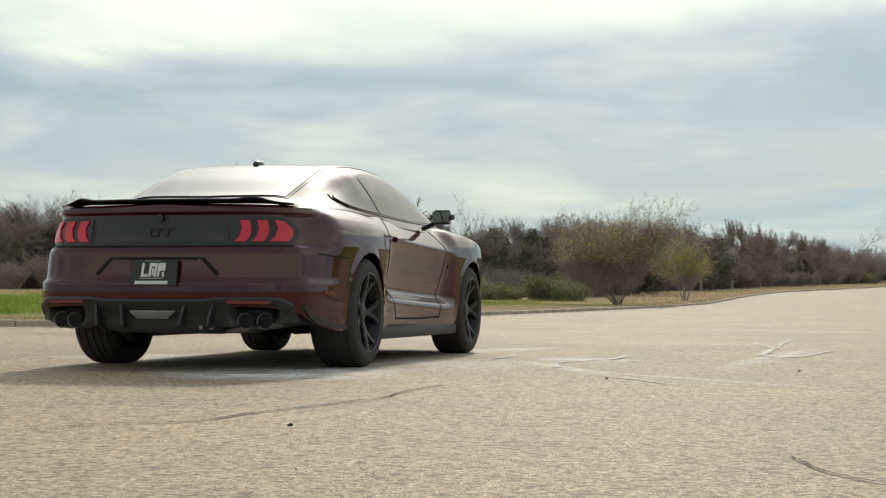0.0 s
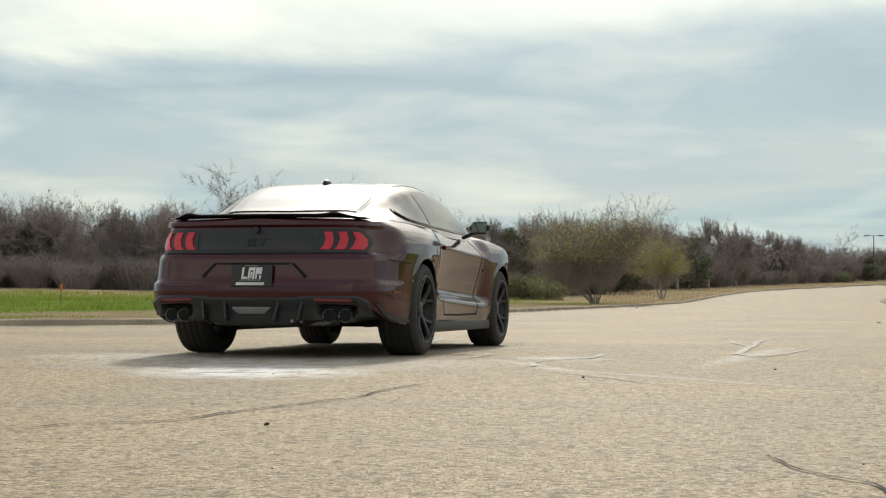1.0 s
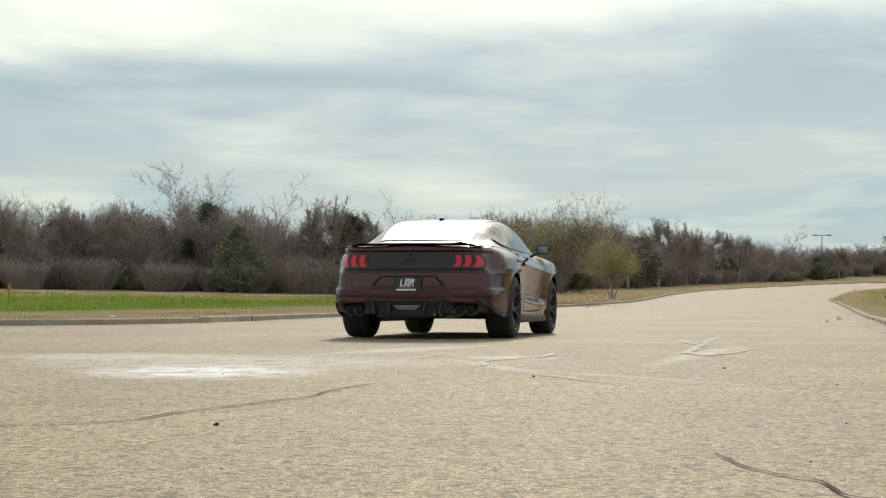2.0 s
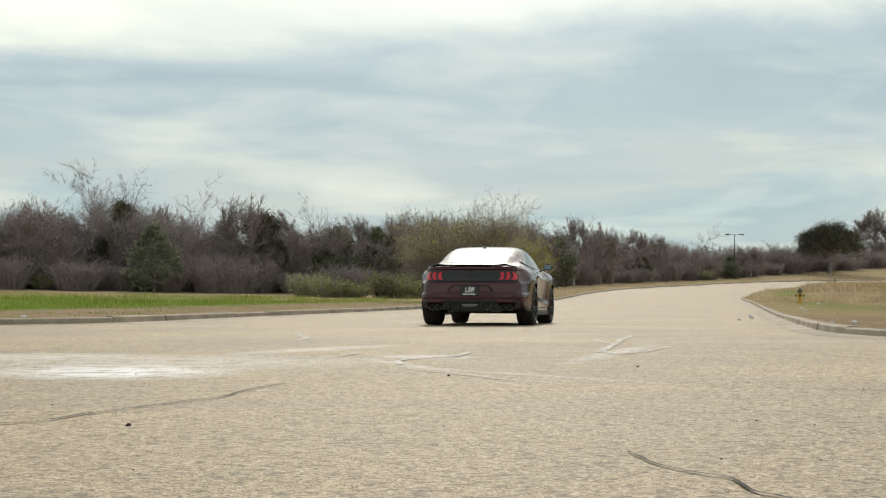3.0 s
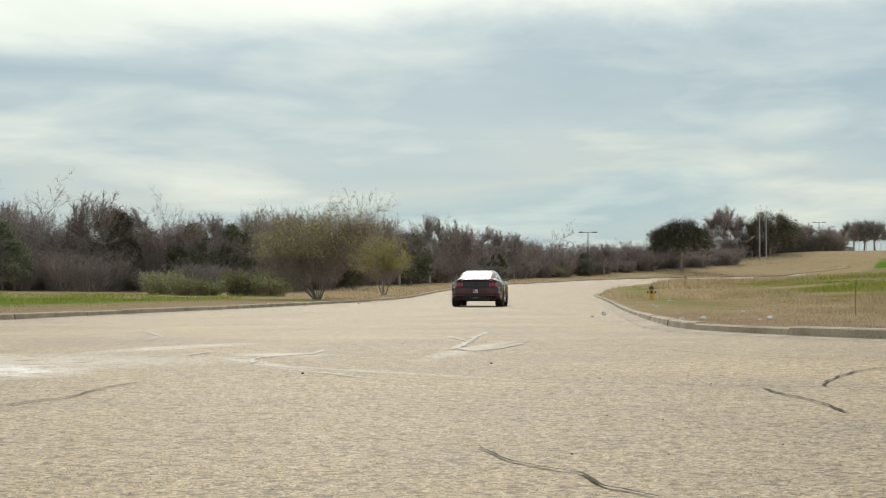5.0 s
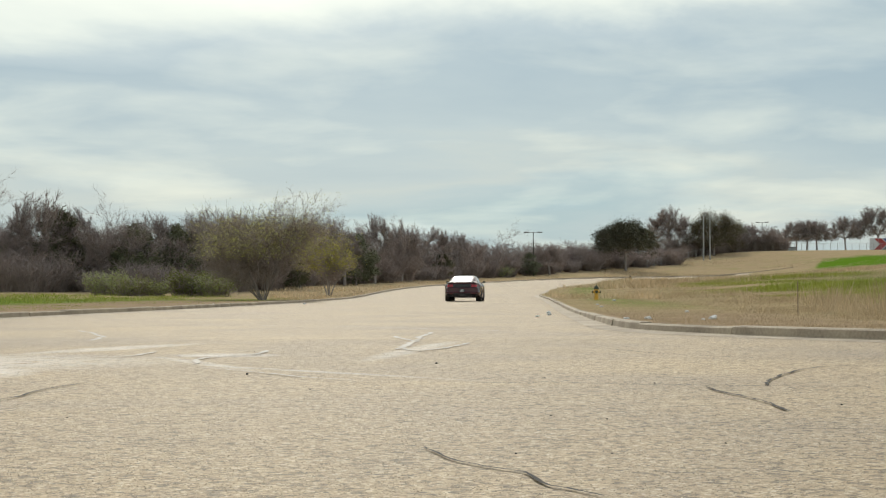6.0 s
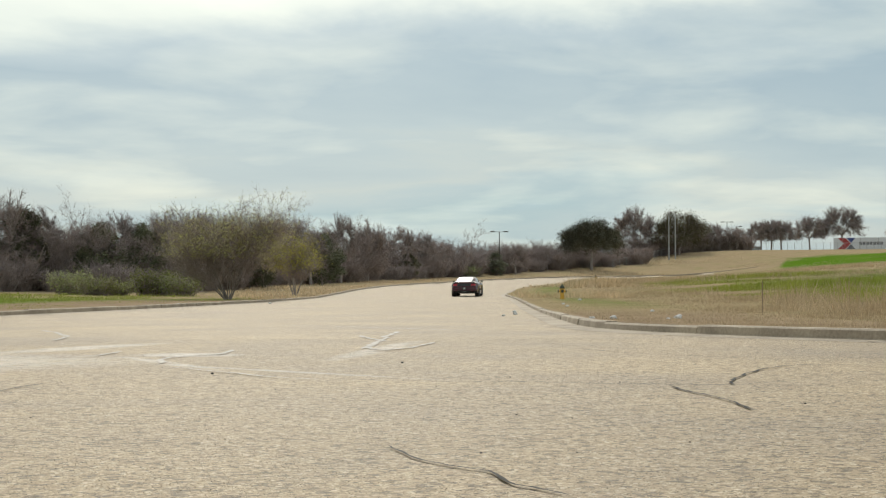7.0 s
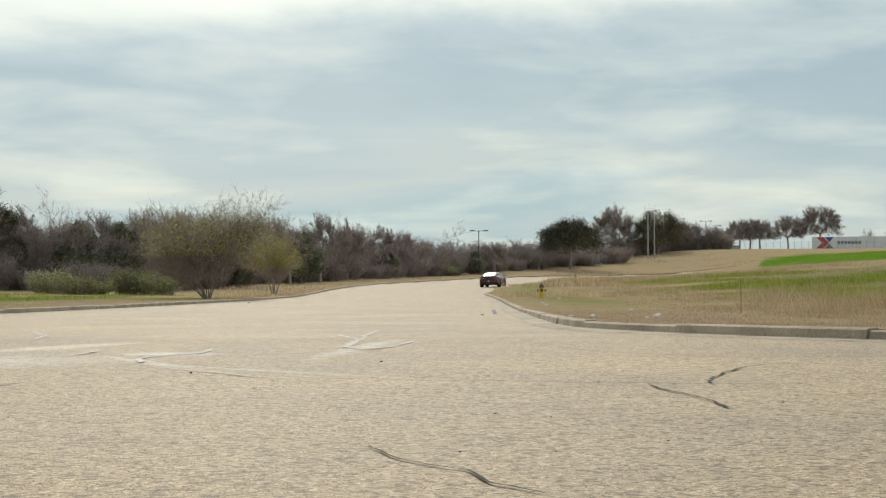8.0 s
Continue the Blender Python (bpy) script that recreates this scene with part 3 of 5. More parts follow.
green_tree = tree("budding_tree", 33, dict(SPEC, height=5.0, stems=4, lean=0.4, trunk=0.07, split=(2, 3, 2), open=0.6, spray=4, puff=0.3), "small tree with fresh yellow-green leaves", TWIG, BUD, 0.075, 6000)
oak = dome_tree("live_oak", 41, 8.2, 5.4, 0.26, "round dark evergreen live oak on the bank", 150, 8, 30000, 0.12)
round_tree = dome_tree("park_tree", 43, 9.0, 4.6, 0.22, "round-headed nearly leafless park tree", 190, 70, 1500, 0.10)
olive_tree = dome_tree("park_tree", 44, 8.6, 5.2, 0.10, "broad olive-green park tree", 150, 30, 16000, 0.12, OLIVE)
ruddy_tree = dome_tree("park_tree", 45, 10.5, 4.6, 0.12, "broad leafless ruddy-twigged tree", 160, 95, 0, 0.1, None, TWIG_RED)
cedar = evergreen("cedar", 51, 5.2, 1.9, "dense dark green cedar at the edge of the thicket", CEDAR, 8000, 0.10)
cedar_wide = evergreen("cedar", 53, 6.4, 2.3, "tall dark green cedar in the thicket", CEDAR, 8000, 0.115, peak=0.45)
crowned_tree = dome_tree("crowned_tree", 71, 8.0, 2.7, 0.20, "leafless winter tree with a rounded crown of fine twigs", 150, 46, 0, 0.1)
crowned_tree_ruddy = dome_tree("crowned_tree", 72, 8.0, 3.0, 0.14, "leafless ruddy-twigged tree with a broad crown", 190, 50, 0, 0.1, None, TWIG_RED)
snag = tree("bare_tree", 23, dict(SPEC, height=8.0, trunk=0.14, bare=2, split=(2, 2, 2), open=0.9, spray=5, twig=0.010, bend=0.26), "half-dead crooked tree with few limbs")
shrub_bare = brush("brush", 61, 2.6, 1.8, "leafless brown brush under the trees", TWIG, 300)
shrub_bare_2 = brush("brush", 62, 3.4, 2.0, "tangled leafless ruddy brush under the trees", TWIG_RED, 330)
shrub_green = brush("brush", 63, 2.0, 1.7, "olive-green leafy brush before the trees", TWIG, 150, 3, BUSH)


def build_woods():
    """The thicket along the field's far edge, from beyond the first view's edge round to the far end of the road."""
    rng = random.Random(7)
    WOOD_AZ = [-26, -5, 3, 6, 9, 12, 15, 18.5, 22]
    WOOD_D = [128, 126, 128, 140, 175, 215, 255, 300, 330]
    TOP = [4.9, 4.9, 4.3, 4.3, 4.9, 4.6, 3.9, 3.2, 2.8]
    az = -21.0
    while az < 20.5:
        d, top = np.interp(az, WOOD_AZ, WOOD_D), np.interp(az, WOOD_AZ, TOP)
        for row in range(3):
            k = rng.choice(bare_trees)
            s = top / 8.0 * rng.choice((0.7, 0.85, 1.0, 1.05, 1.18)) * rng.uniform(0.94, 1.06) * (1.0 + 0.04 * row)
            put(k, az + rng.uniform(-0.35, 0.35), d + row * 5 + rng.uniform(-2, 2.5), s, group="thicket trees", wide=rng.uniform(0.9, 1.15))
        put(rng.choice((shrub_bare, shrub_bare_2)), az + rng.uniform(-0.3, 0.3), d - rng.uniform(0.5, 5), rng.uniform(0.75, 1.3), group="thicket brush")
        put(rng.choice((shrub_bare, shrub_bare_2)), az + rng.uniform(-0.3, 0.3), d + rng.uniform(1, 6), rng.uniform(0.7, 1.0), group="thicket brush")
        az += 128 / d * 0.66
    # a closing belt of brush and trees behind
    az = -24.0
    while az < 24:
        d = np.interp(az, WOOD_AZ, WOOD_D) + 16
        put(rng.choice(bare_trees), az, d, rng.uniform(0.45, 0.6), group="thicket trees")
        put(shrub_bare_2, az + 0.3, d + 2, rng.uniform(0.9, 1.3), group="thicket brush")
        az += 128 / d * 0.8


build_woods()
put(tall_tree, -6.75, 133, 0.86)


def crowns():
    """The trees whose crowns stand clear of the thicket: direction, distance, how high the top stands (degrees), spread."""
    for kind, az, d, up, wide in ((crowned_tree, -14.9, 126, 3.3, 1.1), (crowned_tree_ruddy, -12.6, 128, 3.4, 1.0), (crowned_tree, -10.4, 127, 3.2, 1.1), (crowned_tree_ruddy, -8.6, 126, 3.40, 1.1),
                                  (crowned_tree, -7.6, 130, 3.0, 0.9), (crowned_tree, -4.35, 131, 3.35, 0.6), (snag, -3.15, 128, 3.6, 1.0), (crowned_tree_ruddy, -1.45, 127, 3.70, 1.05),
                                  (crowned_tree, -0.3, 130, 3.1, 0.9), (snag, 0.95, 128, 3.1, 0.8), (crowned_tree, 2.35, 129, 2.95, 0.9), (crowned_tree_ruddy, 4.1, 130, 3.05, 1.1), (crowned_tree, 5.4, 133, 2.9, 0.9),
                                  (crowned_tree_ruddy, 7.4, 142, 2.75, 1.0), (crowned_tree, 9.0, 165, 2.35, 1.0), (crowned_tree, 10.05, 182, 2.9, 0.75), (crowned_tree_ruddy, 11.0, 196, 2.65, 0.95),
                                  (crowned_tree, 12.2, 214, 2.4, 1.0), (crowned_tree, 13.0, 226, 2.2, 0.8), (snag, 14.7, 250, 2.2, 1.1), (crowned_tree_ruddy, 16.2, 262, 1.75, 1.1), (crowned_tree, 17.2, 280, 1.5, 1.2)):
        x, y = at_az(az, d)
        tall = 0.457 + d * math.tan(radians(up)) - height(x, y)
        put(kind, az, d, tall / 8.0, group="crowned trees", wide=wide)


crowns()
for az, d, s, w in ((-4.6, 121, 1.0, 1.1), (-5.7, 126, 1.14, 0.8), (-7.3, 127, 0.75, 1.0), (-0.76, 124, 1.02, 0.95), (3.2, 126, 0.85, 1.0), (1.8, 124, 0.84, 1.2), (-10.9, 127, 0.85, 1.0), (-13.4, 125, 0.8, 1.1),
                    (-16.0, 129, 0.9, 1.0), (-2.4, 126, 0.62, 1.2), (4.8, 131, 0.7, 1.1), (7.2, 139, 0.6, 1.0), (9.4, 164, 0.85, 1.2), (-18.5, 130, 0.9, 1.0), (12.4, 212, 0.6, 1.2), (15.5, 252, 0.6, 1.3)):
    put(cedar if az == -4.6 else cedar_wide, az, d if az == -4.6 else d + 3, s * 0.94, group="cedars", wide=w)
for az, d, s in ((0.8, 112, 1.0), (1.6, 108, 0.8), (3.6, 112, 1.1), (4.5, 110, 0.9), (-8.3, 124, 0.8), (14.6, 243, 1.0), (17.5, 292, 1.3), (2.4, 110, 0.65)):
    put(shrub_green, az, d, s, group="green brush")
put(willow, 6.15, 87.0, 0.75, wide=1.04)
put(green_tree, 8.45, 118.0, 0.86)
put(oak, 18.85, 288.0, 1.13)
put(ruddy_tree, 20.35, 335.0, 1.14)
put(olive_tree, 21.9, 335.0, 1.15)
put(olive_tree, 22.5, 350.0, 0.85)
put(ruddy_tree, 23.1, 350.0, 0.62)
put(ruddy_tree, 24.0, 360.0, 0.5)
for az, d, s in ((24.7, 385, 0.80), (25.05, 388, 0.86), (25.4, 385, 0.82), (26.35, 392, 0.95), (27.4, 395, 1.22)):
    put(round_tree, az, d, s, group="park trees")
for az in (29.0, 29.8, 30.7):
    put(bare_trees[0], az, 480, 0.8, group="park trees")


# ---------------------------------------------------------------- grass
def grass(name, label, count, seed, where, tall, wide, material):
    """Blades as single bent slivers, scattered where the land allows; nobody could count them."""
    rng = np.random.default_rng(seed)
    v, f = [], []
    p, size = where(rng, count // 14)
    p, size = np.repeat(p, 14, 0), np.repeat(size, 14)
    out_way = rng.normal(0, 1, (len(p), 2))
    p = p + out_way * (0.05 + 0.20 * np.hypot(p[:, 0], p[:, 1]) / 60)[:, None]
    _, top, out, _, _ = land(p)
    ok = out > 0.3
    p, z, size, out_way = p[ok], top[ok], size[ok], out_way[ok]
    n = len(p)
    a = rng.uniform(0, 2 * math.pi, n)
    h = tall * size * rng.uniform(0.45, 1.25, n)
    w = wide * (0.7 + 0.6 * rng.random(n)) * np.maximum(size, 0.6)
    lean = (out_way * 0.3 + rng.normal(0, 0.25, (n, 2))) * h[:, None]
    foot = np.column_stack([p, z - 0.03])
    side = np.column_stack([np.cos(a) * w, np.sin(a) * w, np.zeros(n)])
    tip = foot + np.column_stack([lean, h + 0.03])
    v = np.stack([foot - side, foot + side, tip], 1).reshape(-1, 3)
    f = np.arange(3 * n).reshape(-1, 3)
    tagged(mesh_object(name, v, f, material), label, "grass", kind="stuff")


def patchy(p, scale, seed):
    return np.array([noise.noise(Vector((x * scale, y * scale, seed))) for x, y in p])


def left_belt(rng, n):
    az, d = np.radians(rng.uniform(-17, 9, n)), rng.uniform(28, 112, n)
    p = np.column_stack([np.sin(az) * d, np.cos(az) * d])
    s = side_of(left_line, p)
    size = np.clip(0.55 + patchy(p, 0.22, 3.0) * 1.1, 0.15, 1.5) * np.where(s < 8, 0.25, 1.0)
    return p, np.where(s > 1.5, size, 0.05)


def right_straw(rng, n):
    az, d = np.radians(rng.uniform(15, 33, n)), 16 + 150 * rng.random(n) ** 1.25
    p = np.column_stack([np.sin(az) * d, np.cos(az) * d])
    s = -side_of(right_line, p)
    size = np.clip(0.22 + patchy(p, 0.10, 8.0) * 1.0 + patchy(p, 0.5, 2.0) * 1.3, 0.05, 1.7) * rng.lognormal(0, 0.35, n) * soft((s - 1.2) / 9)
    return p, np.maximum(size, 0.10)


def far_straw(rng, n):
    az, d = np.radians(rng.uniform(6.5, 20, n)), rng.uniform(84, 260, n)
    p = np.column_stack([np.sin(az) * d, np.cos(az) * d])
    return p, np.clip(0.5 + patchy(p, 0.08, 5.0), 0.1, 1.3)


def right_green(rng, n):
    az, d = np.radians(rng.uniform(20.5, 33, n)), rng.uniform(55, 170, n)
    p = np.column_stack([np.sin(az) * d, np.cos(az) * d])
    return p, np.clip(0.32 + patchy(p, 0.07, 12.0) * 1.7, 0.0, 1.3) * soft((-side_of(right_line, p) - 7) / 10)


grass("green_grass", "fresh green grass in tufts along the field", 60000, 1, left_belt, 0.26, 0.016, BLADE_G)
grass("straw_grass", "tall dry straw-coloured grass", 240000, 2, right_straw, 0.40, 0.0065, BLADE_D)
grass("straw_grass", "dry grass on the bank beyond the road", 40000, 3, far_straw, 0.35, 0.03, BLADE_D)
def bank_straw(rng, n):
    az, d = np.radians(rng.uniform(18, 33, n)), rng.uniform(140, 330, n)
    p = np.column_stack([np.sin(az) * d, np.cos(az) * d])
    lawn = soft((p[:, 0] - 116) / 16) * soft((d - 170) / 60)
    return p, np.clip(0.45 + patchy(p, 0.06, 21.0) * 1.2, 0.0, 1.3) * (1 - lawn)


grass("straw_grass", "dry tufts on the bank of the playing field", 70000, 5, bank_straw, 0.5, 0.05, BLADE_D)
grass("green_grass", "green weeds among the dry grass", 110000, 4, right_green, 0.42, 0.022, BLADE_G)

# ---------------------------------------------------------------- roadside things
def part(name, bm, material, parent, label="", smooth=False):
    """Link a bmesh as one mesh object under a thing or a part."""
    me = bpy.data.meshes.new(name)
    bmesh.ops.recalc_face_normals(bm, faces=bm.faces)
    bm.to_mesh(me)
    bm.free()
    me.materials.append(material)
    if smooth:
        me.polygons.foreach_set("use_smooth", [True] * len(me.polygons))
        me.set_sharp_from_angle(angle=radians(38))
    ob = new(name, me)
    ob.parent = parent
    return tagged(ob, label)


def lathe(profile, sides=24, axis="Z", caps=True):
    """A turned shape from (radius, height) pairs."""
    bm = bmesh.new()
    rings = []
    for r, h in profile:
        ring = []
        for i in range(sides):
            w = 2 * math.pi * i / sides
            c = (r * math.cos(w), r * math.sin(w), h)
            ring.append(bm.verts.new(c if axis == "Z" else (h, c[0], c[1])))
        rings.append(ring)
    for a, b in zip(rings, rings[1:]):
        for i in range(sides):
            j = (i + 1) % sides
            bm.faces.new((a[i], a[j], b[j], b[i]))
    for ring in (rings[0], rings[-1]) if caps else ():
        bm.faces.new(ring)
    return bm


def box(sx, sy, sz, at=(0, 0, 0), bevel=0.0, turn=None):
    bm = bmesh.new()
    bmesh.ops.create_cube(bm, size=1.0, matrix=Matrix.Translation(at) @ (turn or Matrix()) @ Matrix.Diagonal((sx, sy, sz, 1)))
    if bevel:
        bmesh.ops.bevel(bm, geom=bm.edges[:], offset=bevel, segments=2, affect="EDGES", profile=0.6)
    return bm


def rod(a, b, r, sides=8, r2=None):
    bm = bmesh.new()
    a, b = Vector(a), Vector(b)
    d = b - a
    bmesh.ops.create_cone(bm, cap_ends=True, segments=sides, radius1=r, radius2=r if r2 is None else r2, depth=d.length,
                          matrix=Matrix.Translation((a + b) / 2) @ d.to_track_quat("Z", "Y").to_matrix().to_4x4())
    return bm


def hydrant(name):
    ob = tagged(new(name), "faded yellow fire hydrant with dark caps on the verge", "hydrant", group="hydrants")
    part("base_flange", lathe([(0.15, 0), (0.15, 0.04), (0.115, 0.045), (0.115, 0.09)]), YELLOW, ob, smooth=True)
    part("barrel", lathe([(0.10, 0.08), (0.098, 0.50), (0.125, 0.52), (0.125, 0.56), (0.105, 0.57)]), YELLOW, ob, smooth=True)
    bonnet = part("bonnet", lathe([(0.13, 0.56), (0.13, 0.59), (0.118, 0.64), (0.085, 0.70), (0.04, 0.735), (0.03, 0.74)]), GREEN_CAP, ob, "dark domed bonnet", True)
    part("nut", lathe([(0.028, 0.73), (0.026, 0.80)], 5), GREEN_CAP, bonnet)
    for rot, r, l in ((0, 0.075, 0.17), (90, 0.055, 0.17), (-90, 0.055, 0.17)):
        a = radians(rot - 90)
        n = part("outlet", rod((0, 0, 0.43), (math.cos(a) * l, math.sin(a) * l, 0.43), r, 14), YELLOW, ob, smooth=True)
        part("cap", rod((math.cos(a) * (l - 0.01), math.sin(a) * (l - 0.01), 0.43), (math.cos(a) * (l + 0.05), math.sin(a) * (l + 0.05), 0.43), r * 1.12, 6), GREEN_CAP, n)
    return ob


def stand(ob, x, y, turn=0.0, sink=0.0):
    ob.matrix_basis = pose(x, y, height(x, y) - sink, 0, 0, turn)
    return ob


h1 = stand(hydrant("fire_hydrant"), 24.62, 76.5, -15, 0.02)
copy_thing(h1, pose(66.9, 194.2, height(66.9, 194.2) - 0.02, 0, 0, 30))


def light_pole(x, y, h, heads):
    ob = tagged(new("light_pole"), "tall dark parking-lot light pole with flat heads", "light pole", group="light poles")
    part("pole", rod((0, 0, -0.2), (0, 0, h), 0.09, 8, 0.06), POLE, ob)
    for s in ((-1, 1) if heads == 2 else (1,)):
        arm = part("arm", rod((0, 0, h - 0.08), (s * 0.8, 0, h - 0.05), 0.035), POLE, ob)
        part("lamp_head", box(0.75, 0.36, 0.16, (s * 1.05, 0, h - 0.04), 0.03), POLE, arm)
    return stand(ob, x, y, -15)


for az, d, h, n in ((15.63, 255, 6.9, 2), (23.55, 370, 6.4, 2), (23.87, 400, 5.9, 1), (22.62, 390, 7.4, 1)):
    light_pole(*at_az(az, d), h, n)


def goal_post(az, d, h):
    ob = tagged(new("steel_mast"), "tall pale steel mast beside the field", "mast", group="steel masts")
    part("pole", rod((0, 0, -0.2), (0, 0, h), 0.13, 8, 0.10), GALV, ob)
    part("cap", box(0.34, 0.34, 0.14, (0, 0, h + 0.05), 0.03), GALV, ob)
    stand(ob, *at_az(az, d))


goal_post(21.55, 318, 8.6)
goal_post(21.77, 318, 8.6)


def outline(name, pts, depth, material, parent, label=""):
    """A flat shape standing in x and z, of that depth."""
    bm = bmesh.new()
    a = [bm.verts.new((x, 0, z)) for x, z in pts]
    b = [bm.verts.new((x, depth, z)) for x, z in pts]
    bm.faces.new(a)
    bm.faces.new(b)
    for i in range(len(pts)):
        j = (i + 1) % len(pts)
        bm.faces.new((a[i], a[j], b[j], b[i]))
    return part(name, bm, material, parent, label)


def long_shed():
    """The white sheet-metal wall with a painted cross mark and a grey word."""
    ob = tagged(new("storage_trailer"), "long white sheet-metal trailer with a red and blue cross mark", "trailer")
    w, h = 26.0, 2.7
    part("body", box(w, 2.5, h, (w / 2, 1.25, h / 2 + 0.15), 0.05), PANEL, ob)
    outline("mark", [(1.0, 0.2), (2.6, 0.2), (3.9, 1.5), (2.6, 2.75), (1.0, 2.75), (2.3, 1.5)], -0.03, SIGN_RED, ob, "red painted chevron")
    outline("mark", [(2.9, 2.75), (4.9, 2.75), (3.9, 1.65)], -0.03, SIGN_BLUE, ob, "blue painted wedge")
    outline("mark", [(2.9, 0.2), (4.9, 0.2), (3.9, 1.3)], -0.03, SIGN_GREY, ob, "dark painted wedge")
    for k, wd in enumerate((0.62, 0.6, 0.64, 0.6, 0.66, 0.62, 0.6)):
        outline("lettering", [(5.7 + k * 0.78, 1.15), (5.7 + k * 0.78 + wd, 1.15), (5.7 + k * 0.78 + wd, 1.85), (5.7 + k * 0.78, 1.85)], -0.025, SIGN_GREY, ob, "grey lettering bar")
    for k in range(7):
        part("seam", box(0.06, 0.05, h, (2.0 + k * 4, -0.02, h / 2 + 0.15)), GALV, ob)
    for k in (3, 23):
        part("skid", box(0.4, 2.2, 0.25, (k, 1.25, 0.06)), GALV, ob)
    x, y = at_az(27.14, 384)
    ob.matrix_basis = pose(x, y, height(x, y) - 0.1, 0, 0, -27)
    x, y = at_az(22.55, 386)
    sign = tagged(new("banner"), "small white banner with red and blue wedges on the fence", "banner")
    part("panel", box(3.6, 0.06, 1.1, (0, 0, 0.75)), PANEL, sign)
    outline("mark", [(-0.9, 1.28), (0.0, 1.28), (0.5, 0.22), (0.1, 0.22)], -0.06, SIGN_RED, sign)
    outline("mark", [(0.2, 1.28), (1.2, 1.28), (0.6, 0.3)], -0.07, SIGN_BLUE, sign)
    for k in (-1.7, 1.7):
        part("post", rod((k, 0.06, -0.2), (k, 0.06, 1.35), 0.04), GALV, sign)
    sign.matrix_basis = pose(x, y, height(x, y), 0, 0, -22)
    for az, d, w2, h2, roof in ((19.15, 318, 4.6, 3.0, 0.4), (24.2, 392, 7.0, 0.9, 0.25)):
        x, y = at_az(az, d)
        shed = tagged(new("shed"), "pale metal shed partly hidden by trees", "shed")
        part("wall", box(w2, 3.0, h2, (0, 1.5, h2 / 2)), SHED, shed)
        part("roof", box(w2 + 0.3, 3.3, roof, (0, 1.5, h2 + roof / 2), 0.03), SHED_ROOF, shed)
        shed.matrix_basis = pose(x, y, height(x, y) - 0.2, 0, 0, -20)


long_shed()


def wire_fence():
    """Posts and rails of the chain-link fence along the playing field."""
    ob = tagged(new("chain_link_fence"), "thin grey chain-link fence on steel posts", "fence")
    last = None
    k = 0
    while k < 46:
        az = 19.6 + k * 0.24
        d = np.interp(az, [19.6, 22, 31], [300, 345, 378])
        x, y = at_az(az, d)
        z = height(x, y)
        part("post", rod((x, y, z - 0.2), (x, y, z + 1.5), 0.045, 6), GALV, ob)
        if last:
            part("rail", rod((last[0], last[1], last[2] + 1.48), (x, y, z + 1.48), 0.025, 5), GALV, ob)
            for hgt in (0.25, 0.5, 0.75, 1.0, 1.25):
                part("wire", rod((last[0], last[1], last[2] + hgt), (x, y, z + hgt), 0.010, 3), GALV, ob)
        last = (x, y, z)
        k += 1


wire_fence()


def litter(x, y, w, seed):
    """A crumpled scrap of white paper."""
    rng = random.Random(seed)
    bm = bmesh.new()
    bmesh.ops.create_icosphere(bm, subdivisions=2, radius=w / 2)
    for v in bm.verts:
        k = 1 + 0.45 * noise.noise(v.co * 9 / w + Vector((seed, 0, 0)))
        v.co = Vector((v.co.x * k, v.co.y * k * 0.8, max(-0.2 * w, v.co.z * 0.5 * k)))
    me = bpy.data.meshes.new("litter")
    bm.to_mesh(me)
    bm.free()
    me.materials.append(LITTER)
    ob = tagged(new("litter", me), "crumpled white litter on the verge", "litter", group="litter")
    ob.matrix_basis = pose(x, y, height(x, y) + 0.16 * w, 0, 0, rng.uniform(0, 360))


for k, (x, y, w) in enumerate(((23.5, 70.4, 0.20), (7.9, 22.1, 0.13), (7.75, 22.6, 0.09), (12.9, 33.6, 0.12), (8.8, 21.9, 0.14), (10.0, 24.8, 0.10), (17.2, 53.3, 0.13),
                               (15.1, 46.4, 0.13), (8.5, 21.5, 0.07), (9.9, 35.0, 0.09), (10.9, 37.5, 0.12), (11.9, 41.0, 0.13), (-5.0, 31.8, 0.12), (4.6, 59.5, 0.14), (9.6, 72.0, 0.16))):
    litter(x, y, w, k)


def stake(x, y, h, tape):
    ob = tagged(new("survey_stake"), "thin wooden survey stake" + (" with orange tape" if tape else ""), "stake")
    part("stick", box(0.016 if not tape else 0.04, 0.012, h, (0, 0, h / 2 - 0.05), 0.003), WOOD, ob)
    if tape:
        part("tape", box(0.10, 0.05, 0.26, (0.01, -0.01, h - 0.14), 0.012), ORANGE, ob, "orange plastic tape")
    stand(ob, x, y, 20)


stake(*at_az(-12.4, 62), 0.72, True)
stake(*at_az(24.78, 30.0), 0.66, False)


